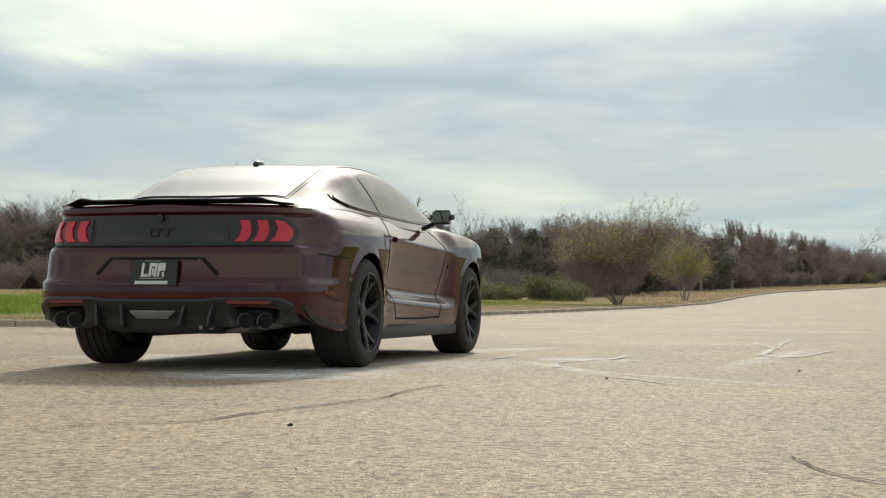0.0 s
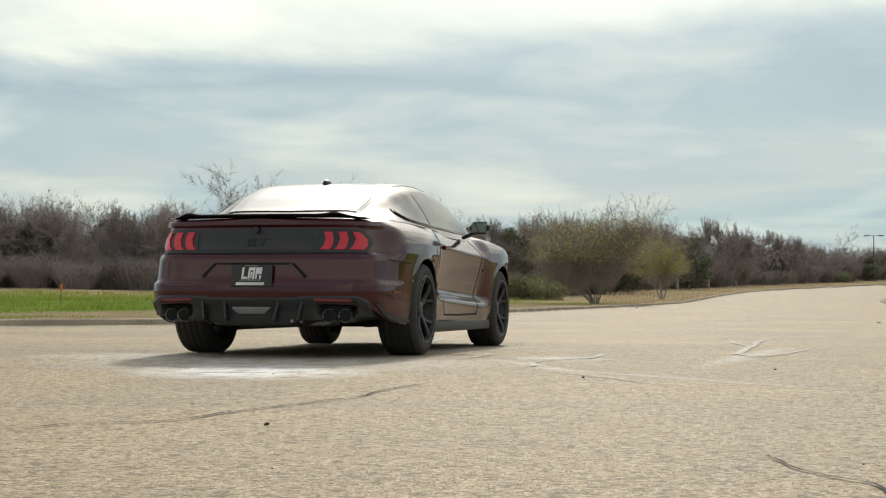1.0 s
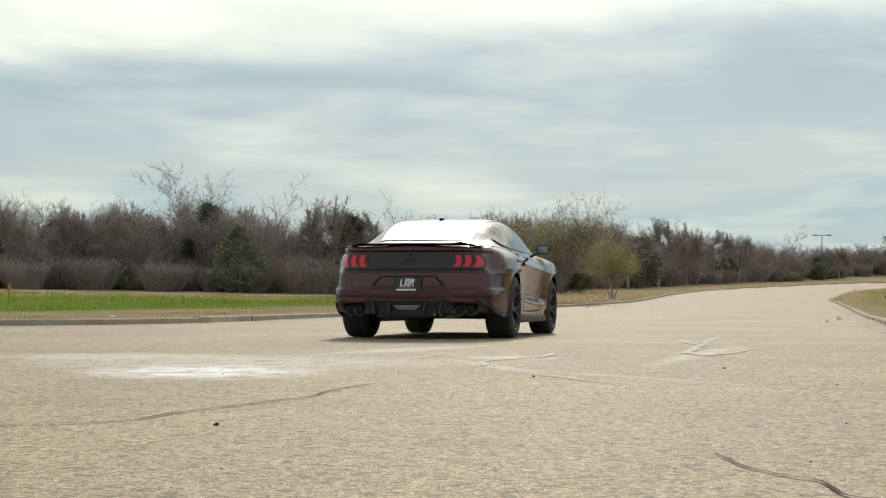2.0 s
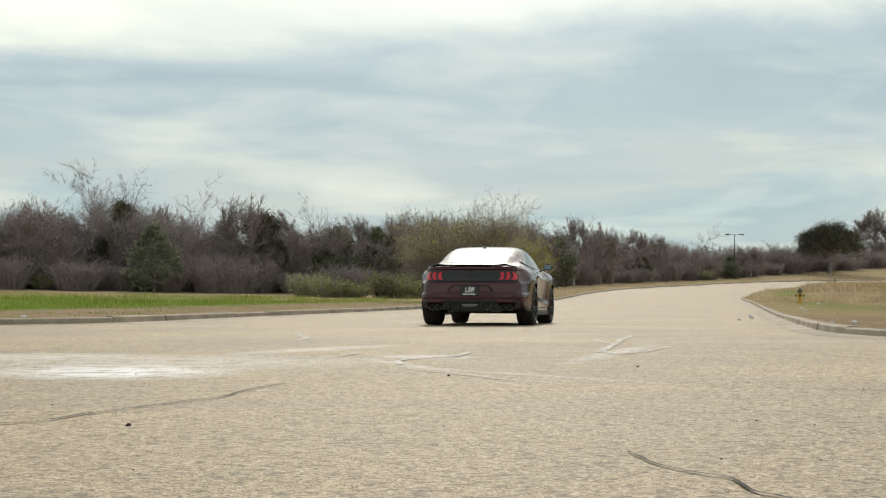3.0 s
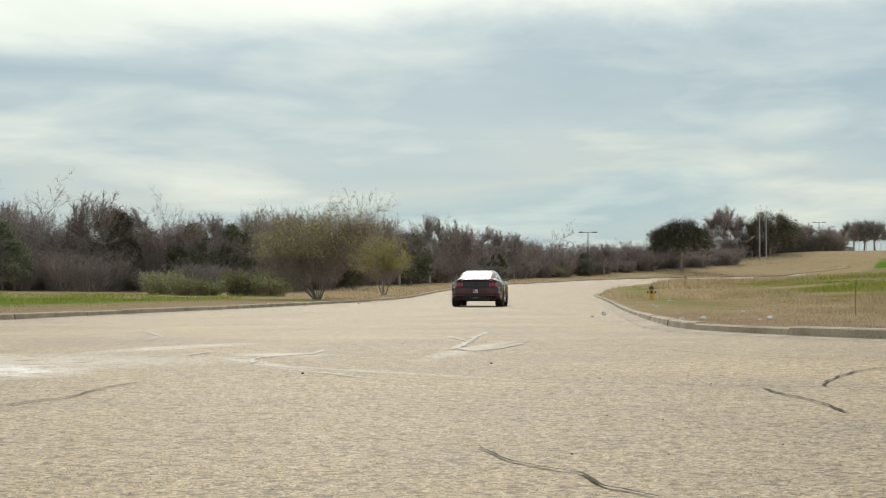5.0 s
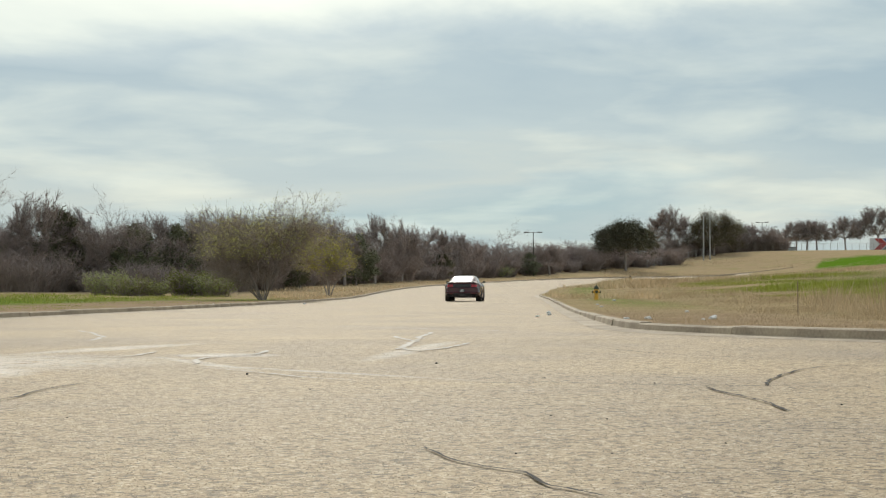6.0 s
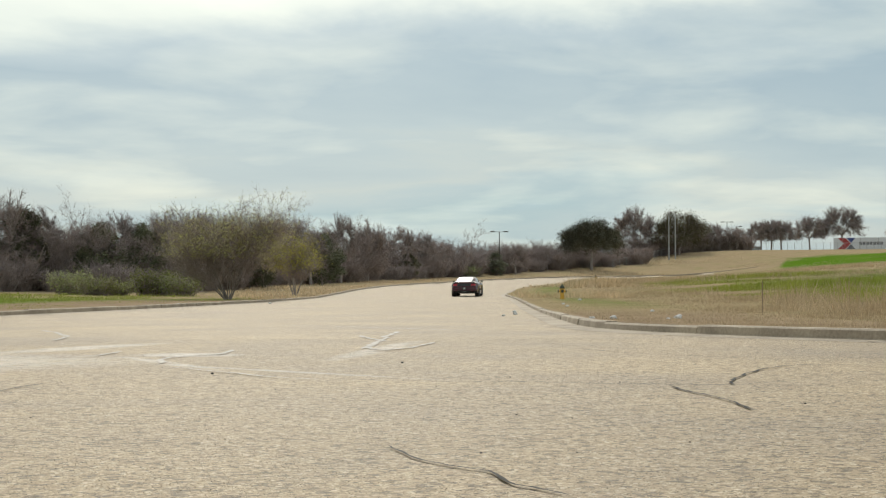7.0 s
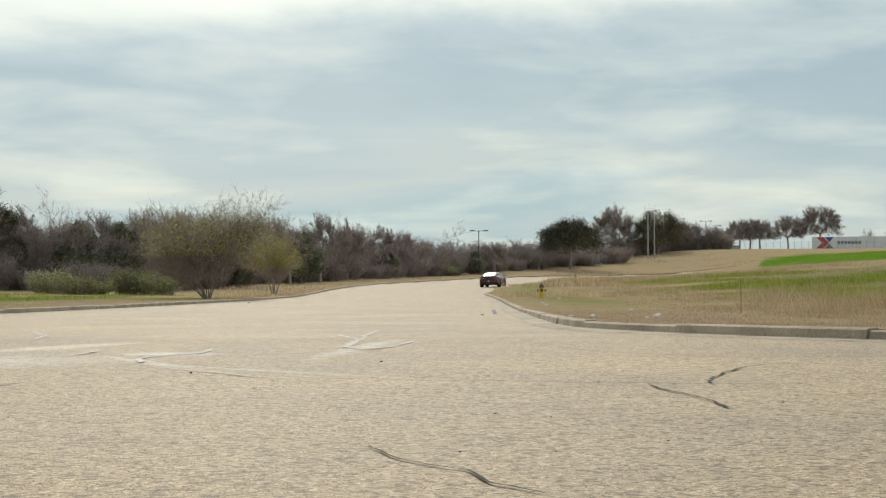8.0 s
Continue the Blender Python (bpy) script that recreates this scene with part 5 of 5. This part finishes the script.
    for pts in ([(-0.07, 0.79), (-0.005, 0.79), (-0.005, 0.822), (-0.035, 0.822), (-0.035, 0.812), (-0.02, 0.812), (-0.02, 0.802), (-0.055, 0.802), (-0.05, 0.83), (0.0, 0.83), (0.0, 0.842), (-0.06, 0.842)],
                [(0.035, 0.79), (0.055, 0.79), (0.06, 0.83), (0.092, 0.83), (0.092, 0.842), (0.008, 0.842), (0.008, 0.83), (0.04, 0.83)]):
        part("badge", skin(bvh, pts, "rear", 0.017, 0.02), BADGE, tail, "dark raised badge shape")
    part("boot_seam", ribbon(bvh, [(-0.78, 0.737), (-0.4, 0.735), (0, 0.734), (0.4, 0.735), (0.78, 0.737)], "rear", 0.010), BLACK, body)
    part("camera_eye", rod((0, -1.07, 0.905), (0, -1.01, 0.905), 0.022, 12), GLOSS, tail)

    # spoiler: a swept lip along the boot edge, kicked up at the ends
    sp, rows = bmesh.new(), []
    for u in np.linspace(-1, 1, 61):
        a = abs(u)
        x = 0.748 * u
        y = -1.048 + 0.20 * a ** 3.4
        kick = 0.016 * math.exp(-((a - 0.74) / 0.09) ** 2) - 0.016 * soft((a - 0.74) / 0.26)
        base = 0.996 + 0.004 * (1 - u * u)
        rows.append([sp.verts.new(p) for p in ((x, y + 0.13, base - 0.006 + kick * 0.3), (x, y + 0.08, base + 0.004 + kick * 0.6), (x, y - 0.008, base + 0.017 + kick), (x, y - 0.016, base + 0.012 + kick),
                                               (x, y - 0.010, base + 0.006 + kick * 0.9), (x, y + 0.05, base - 0.008))])
    for a, b in zip(rows, rows[1:]):
        for i in range(6):
            j = (i + 1) % 6
            sp.faces.new((a[i], a[j], b[j], b[i]))
    sp.faces.new(rows[0])
    sp.faces.new(rows[-1])
    part("spoiler", sp, GLOSS, car, "gloss black lip spoiler", True)

    # plate recess and show plate, its wording as bars
    recess = part("plate_recess", skin(bvh, [(-0.34, 0.505), (0.34, 0.505), (0.385, 0.535), (0.37, 0.57), (0.27, 0.668), (-0.27, 0.668), (-0.37, 0.57), (-0.385, 0.535)], "rear", 0.002), PAINT, car, "recessed plate panel", True)
    # the panel lies flush; black strips paint the shade of its top and sides
    part("recess_shadow", skin(bvh, [(-0.255, 0.655), (0.255, 0.655), (0.28, 0.670), (-0.28, 0.670)], "rear", 0.006), BLACK, recess)
    for s in (1, -1):
        part("recess_edge_shade", skin(bvh, [(s * 0.275, 0.668), (s * 0.30, 0.668), (s * 0.395, 0.575), (s * 0.375, 0.56)], "rear", 0.005), BLACK, recess)
    plate = part("number_plate", box(0.305, 0.012, 0.155, (0, -1.145, 0.578), 0.004, Matrix.Rotation(radians(-6), 4, "X")), PLASTIC, car, "black show plate with white shapes")
    def mark(pts):
        bm = bmesh.new()
        front = [bm.verts.new((u + 0.12 * (v - 0.6), -1.1535 + (v - 0.578) * 0.105, v)) for u, v in pts]
        back = [bm.verts.new((w.co.x, w.co.y + 0.004, w.co.z)) for w in front]
        bm.faces.new(front)
        for i in range(len(pts)):
            j = (i + 1) % len(pts)
            bm.faces.new((front[i], front[j], back[j], back[i]))
        part("plate_mark", bm, WHITE, plate, "white plate marking")

    for k, (x0, x1) in enumerate(((-0.072, -0.030), (-0.024, 0.024), (0.030, 0.076))):
        cut = 0.014
        if k == 0:
            mark([(x0, 0.556), (x1, 0.556), (x1, 0.572), (x0 + cut, 0.572), (x0 + cut, 0.636), (x0, 0.636)])
        elif k == 1:
            mark([(x0, 0.556), (x0 + cut, 0.556), (x0 + cut, 0.616), (x1 - cut, 0.616), (x1 - cut, 0.556), (x1, 0.556), (x1, 0.636), (x0, 0.636)])
            mark([(-0.005, 0.562), (0.005, 0.562), (0.005, 0.606), (-0.005, 0.606)])
        else:
            mark([(x0, 0.556), (x0 + cut, 0.556), (x0 + cut, 0.590), (x1, 0.590), (x1, 0.636), (x0, 0.636)])
            mark([(x1 - cut, 0.556), (x1, 0.556), (x1 - 0.004, 0.584), (x1 - cut - 0.004, 0.584)])
    mark([(-0.080, 0.546), (0.070, 0.546), (0.070, 0.549), (-0.080, 0.549)])
    mark([(-0.104, 0.512), (0.104, 0.512), (0.104, 0.532), (-0.104, 0.532)])
    part("plate_screw", box(0.10, 0.006, 0.006, (0, -1.146, 0.648)), STEEL, plate)

    # lower bumper: dark diffuser with fins, reflectors, pipes
    def tail_y(x):
        return float(np.interp(abs(x), [q[0] for q in PLAN[:6]], [q[1] for q in PLAN[:6]]))
    dif, rows = bmesh.new(), []
    for x in np.linspace(-0.81, 0.81, 71):
        y, a = tail_y(x), abs(x)
        top = 0.435 - 0.05 * soft((a - 0.74) / 0.10) - 0.012 * soft((0.40 - a) / 0.1)
        low = 0.235 + 0.035 * soft((a - 0.25) / 0.12) + 0.025 * soft((a - 0.55) / 0.25)
        pocket = 0.13 * math.exp(-((a - 0.60) / 0.115) ** 6)
        rows.append([dif.verts.new(p) for p in ((x, y - 0.008, top + 0.004), (x, y - 0.022, top - 0.012), (x, y - 0.016, top - 0.035), (x, y + 0.010 + pocket, top - 0.07), (x, y + 0.015 + pocket, low + 0.055),
                                                (x, y + 0.02 + 0.4 * pocket, low + 0.02), (x, y + 0.03, low), (x, y + 0.45, low - 0.02), (x, y + 0.45, top))])
    for a, b in zip(rows, rows[1:]):
        for i in range(9):
            j = (i + 1) % 9
            dif.faces.new((a[i], a[j], b[j], b[i]))
    dif.faces.new(rows[0])
    dif.faces.new(rows[-1])
    diffuser = part("diffuser", dif, PLASTIC, car, "satin black diffuser", True)
    for x in (-0.36, -0.19, 0.19, 0.36):
        part("fin", box(0.018, 0.16, 0.13, (x, tail_y(x) + 0.045, 0.315), 0.005, Matrix.Rotation(radians(-14), 4, "X") @ Matrix.Rotation(radians(10 if x > 0 else -10), 4, "Y")), PLASTIC, diffuser)
    lamp_box = box(0.25, 0.03, 0.052, (0, -1.146, 0.335), 0.010)
    for v in lamp_box.verts:
        v.co.x *= 1.16 if v.co.z > 0.335 else 0.84
    part("reverse_lamp", lamp_box, WHITE_LENS, diffuser, "clear reverse lamp", True)
    for s in (1, -1):
        part("reflector", skin(BVHTree.FromBMesh(reflector_base(tail_y)), [(s * 0.455, 0.402), (s * 0.70, 0.398), (s * 0.71, 0.416), (s * 0.455, 0.422)], "rear", 0.004), REFLECT, diffuser, "red reflector strip")
        for x in (0.545, 0.652):
            y = tail_y(x) + 0.085
            pipe = part("tail_pipe", lathe([(0.044, y - 0.045), (0.049, y - 0.048), (0.050, y - 0.02), (0.048, y + 0.16)][::1], 24, "Z"), STEEL, diffuser, "round steel tail pipe", True)
            pipe.data.transform(Matrix.Rotation(radians(-90), 4, "X") @ Matrix.Diagonal((1, 1, 1, 1)))
            pipe.matrix_basis = pose(s * x, 0, 0.300)
            # flat black disc on the capped pipe, painting the dark of a hollow
            part("pipe_bore_shade", rod((0, y - 0.0495, 0), (0, y - 0.046, 0), 0.043, 20), BLACK, pipe)
    part("silencer", box(0.9, 0.30, 0.13, (0, -0.62, 0.285), 0.04), STEEL, car, "dull exhaust silencer", True)
    part("subframe", box(1.15, 0.30, 0.10, (0, 0.0, 0.30), 0.03), BLACK, car)
    part("floor_pan", box(1.5, 3.3, 0.06, (0, 1.5, 0.24), 0.02), BLACK, car)
    for k in range(2):
        part("tow_hole", rod((0.29 + 0.065 * k, -1.12, 0.262), (0.29 + 0.065 * k, -1.09, 0.262), 0.012, 10), STEEL, diffuser)

    # sides
    for ax, s in (("side", 1), ("left", -1)):
        part("door_seam", ribbon(bvh, [(0.70, 0.975), (0.60, 0.90), (0.55, 0.845), (0.56, 0.75), (0.60, 0.62), (0.66, 0.45), (0.73, 0.30)], ax, 0.009), BLACK, body)
        part("door_seam", ribbon(bvh, [(1.86, 0.955), (1.98, 0.88), (2.05, 0.80), (2.03, 0.68), (1.98, 0.52), (1.87, 0.30)], ax, 0.009), BLACK, body)
        part("door_seam", ribbon(bvh, [(0.73, 0.298), (1.3, 0.292), (1.87, 0.298)], ax, 0.014), BLACK, body)
        part("side_scoop", skin(bvh, [(0.40, 0.86), (0.48, 0.80), (0.53, 0.765), (0.44, 0.750), (0.36, 0.775)], ax, 0.003), GLOSS, body, "gloss black shoulder scoop")
        part("bumper_seam", ribbon(bvh, [(-0.37, 0.68), (-0.55, 0.685), (-0.72, 0.70)], ax, 0.007), BLACK, body)
        part("side_marker", skin(bvh, [(-0.70, 0.458), (-0.57, 0.452), (-0.55, 0.462), (-0.58, 0.476), (-0.70, 0.480)], ax, 0.005), REFLECT, body, "red side marker", True)
        part("fuel_door" if s < 0 else "shoulder_vent", skin(bvh, [(-0.46, 0.862), (-0.22, 0.845), (-0.16, 0.856), (-0.25, 0.872)], ax, 0.003), GLOSS, body)
        handle = part("door_handle", rod((s * 0.918, 0.69, 0.832), (s * 0.916, 0.86, 0.836), 0.019, 12), PAINT, car, smooth=True)
        part("handle_cup", skin(bvh, [(0.70, 0.812), (0.85, 0.816), (0.85, 0.850), (0.70, 0.846)], ax, 0.003), GLOSS, handle)
        part("side_badge", skin(bvh, [(2.12, 0.665), (2.24, 0.665), (2.24, 0.69), (2.12, 0.69)], ax, 0.006), BADGE, body)
        part("side_skirt", box(0.09, 2.02, 0.085, (s * 0.865, 1.36, 0.205), 0.02), PLASTIC, car, "black side skirt", True)
        # rear corner splitter, running down behind the wheel
        part("bumper_corner", skin(bvh, [(-0.93, 0.385), (-0.84, 0.325), (-0.74, 0.285), (-0.55, 0.252), (-0.365, 0.248), (-0.368, 0.272), (-0.55, 0.285), (-0.72, 0.325), (-0.83, 0.352), (-0.90, 0.400)], ax, 0.012), PLASTIC, car, "black bumper corner")
        # mirror
        shell = bmesh.new()
        bmesh.ops.create_cube(shell, size=1.0, matrix=Matrix.Translation((s * 0.99, 1.64, 1.028)) @ Matrix.Diagonal((0.175, 0.11, 0.115, 1)))
        for v in shell.verts:
            if v.co.y > 1.64:
                v.co.z = 1.02 + (v.co.z - 1.02) * 0.7
        bmesh.ops.bevel(shell, geom=shell.edges[:], offset=0.032, segments=3, affect="EDGES")
        mir = part("wing_mirror", shell, GLOSS, car, "black wing mirror", True)
        part("mirror_glass", box(0.125, 0.004, 0.078, (s * 0.99, 1.5825, 1.028), 0.0), CHROME, mir)
        part("mirror_stalk", box(0.14, 0.06, 0.03, (s * 0.885, 1.69, 0.972), 0.01, Matrix.Rotation(radians(-24 * s), 4, "Y")), GLOSS, mir)
        # arch liner and a flat back sheet, the hollow's shade put into their black
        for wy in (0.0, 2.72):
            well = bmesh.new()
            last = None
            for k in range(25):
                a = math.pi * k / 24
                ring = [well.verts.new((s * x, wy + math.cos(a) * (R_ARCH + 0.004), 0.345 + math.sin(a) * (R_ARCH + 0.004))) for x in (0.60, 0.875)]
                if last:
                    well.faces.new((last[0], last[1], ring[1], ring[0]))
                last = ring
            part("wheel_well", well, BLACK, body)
            part("well_back_shade", box(0.02, 0.78, 0.56, (s * 0.60, wy, 0.49)), BLACK, body)
    part("front_lip", box(1.5, 0.25, 0.05, (0, 3.42, 0.20), 0.02), PLASTIC, car)
    part("grille", skin(bvh, [(-0.55, 0.40), (0.55, 0.40), (0.62, 0.58), (-0.62, 0.58)], "front", 0.006), PLASTIC, car)
    for s in (1, -1):
        part("headlight", skin(bvh, [(s * u, v) for u, v in ((0.52, 0.58), (0.80, 0.60), (0.82, 0.66), (0.52, 0.655))], "front", 0.008), WHITE_LENS, car)
    for name, x, y, wide in (("wheel", 0.81, 0, 0.295), ("wheel", -0.81, 0, 0.295), ("wheel", 0.805, 2.72, 0.27), ("wheel", -0.805, 2.72, 0.27)):
        w = new(name)
        w.parent = car
        w.matrix_basis = pose(x, y, 0.345)
        wheel_parts(w, wide, x)
        wheels.append(w)
    return car


def reflector_base(tail_y):
    """The lip of the diffuser, on which the reflector strips sit."""
    bm = bmesh.new()
    last = None
    for x in np.linspace(-0.875, 0.875, 71):
        row = [bm.verts.new((x, tail_y(x) - 0.021, z)) for z in (0.38, 0.45)]
        if last:
            bm.faces.new((last[0], row[0], row[1], last[1]))
        last = row
    bm.normal_update()
    return bm


wheels = []
coupe = build_car()

build_kerb("kerb_1", left_line, 1, 3.0, 0.128)
build_kerb("kerb_2", right_line, -1, 3.0, 0.100)

# ---------------------------------------------------------------- what moves
# seconds, x, y, heading (degrees to the right), as the coupe pulls away and follows the bend
DRIVE = [(0.0, -1.391, 10.608, 15.2), (0.5, -1.253, 11.12, 15.2), (1.0, -0.876, 12.524, 15.3), (1.75, 0.20, 16.5, 15.3), (2.5, 1.85, 22.38, 15.4), (3.0, 3.33, 27.9, 15.6),
         (3.5, 5.116, 34.255, 15.8), (4.0, 7.22, 41.6, 15.9), (4.5, 9.615, 49.67, 16.0), (5.25, 14.1, 65.5, 16.4), (6.0, 19.64, 83.87, 17.2), (6.5, 23.75, 96.7, 18.2),
         (7.0, 28.34, 110.0, 20.0), (7.5, 34.2, 126.3, 22.5), (8.0, 41.3, 143.6, 26.0)]


def drive_spline(t):
    """Place and heading at a time, smooth through the rows."""
    k = np.array(DRIVE)
    slope = np.gradient(k[:, 1:], k[:, 0], axis=0)
    i = int(np.clip(np.searchsorted(k[:, 0], t) - 1, 0, len(k) - 2))
    h = k[i + 1, 0] - k[i, 0]
    s = (t - k[i, 0]) / h
    return ((2 * s ** 3 - 3 * s ** 2 + 1) * k[i, 1:] + (s ** 3 - 2 * s ** 2 + s) * h * slope[i] + (3 * s ** 2 - 2 * s ** 3) * k[i + 1, 1:] + (s ** 3 - s ** 2) * h * slope[i + 1])


def motions():
    rows, spins, turn, last = [], [], 0.0, None
    for f in range(0, int(8.0 * FPS) + 1):
        t = f / FPS
        x, y, head = drive_spline(t)
        if last:
            # the wheels roll with the road; past a quarter turn a step only their blur could show
            turn -= min(radians(80), math.hypot(x - last[0], y - last[1]) / 0.345)
        last = (x, y)
        spins.append((t, turn))
        if f % 3 == 0:
            ahead = Vector((math.sin(radians(head)), math.cos(radians(head))))
            za, zb = land([(x, y)])[0][0], land([(x + ahead.x * 2.72, y + ahead.y * 2.72)])[0][0]
            rows.append((t, Matrix.Translation((x, y, za + 0.002)) @ pose(0, 0, 0, 0, 0, -head) @ pose(0, 0, 0, math.degrees(math.atan2(zb - za, 2.72)))))
    walk(coupe, rows)
    for w in wheels:
        at = w.matrix_basis.translation.copy()
        walk(w, [(t, Matrix.Translation(at) @ Matrix.Rotation(a, 4, "X")) for t, a in spins])


motions()
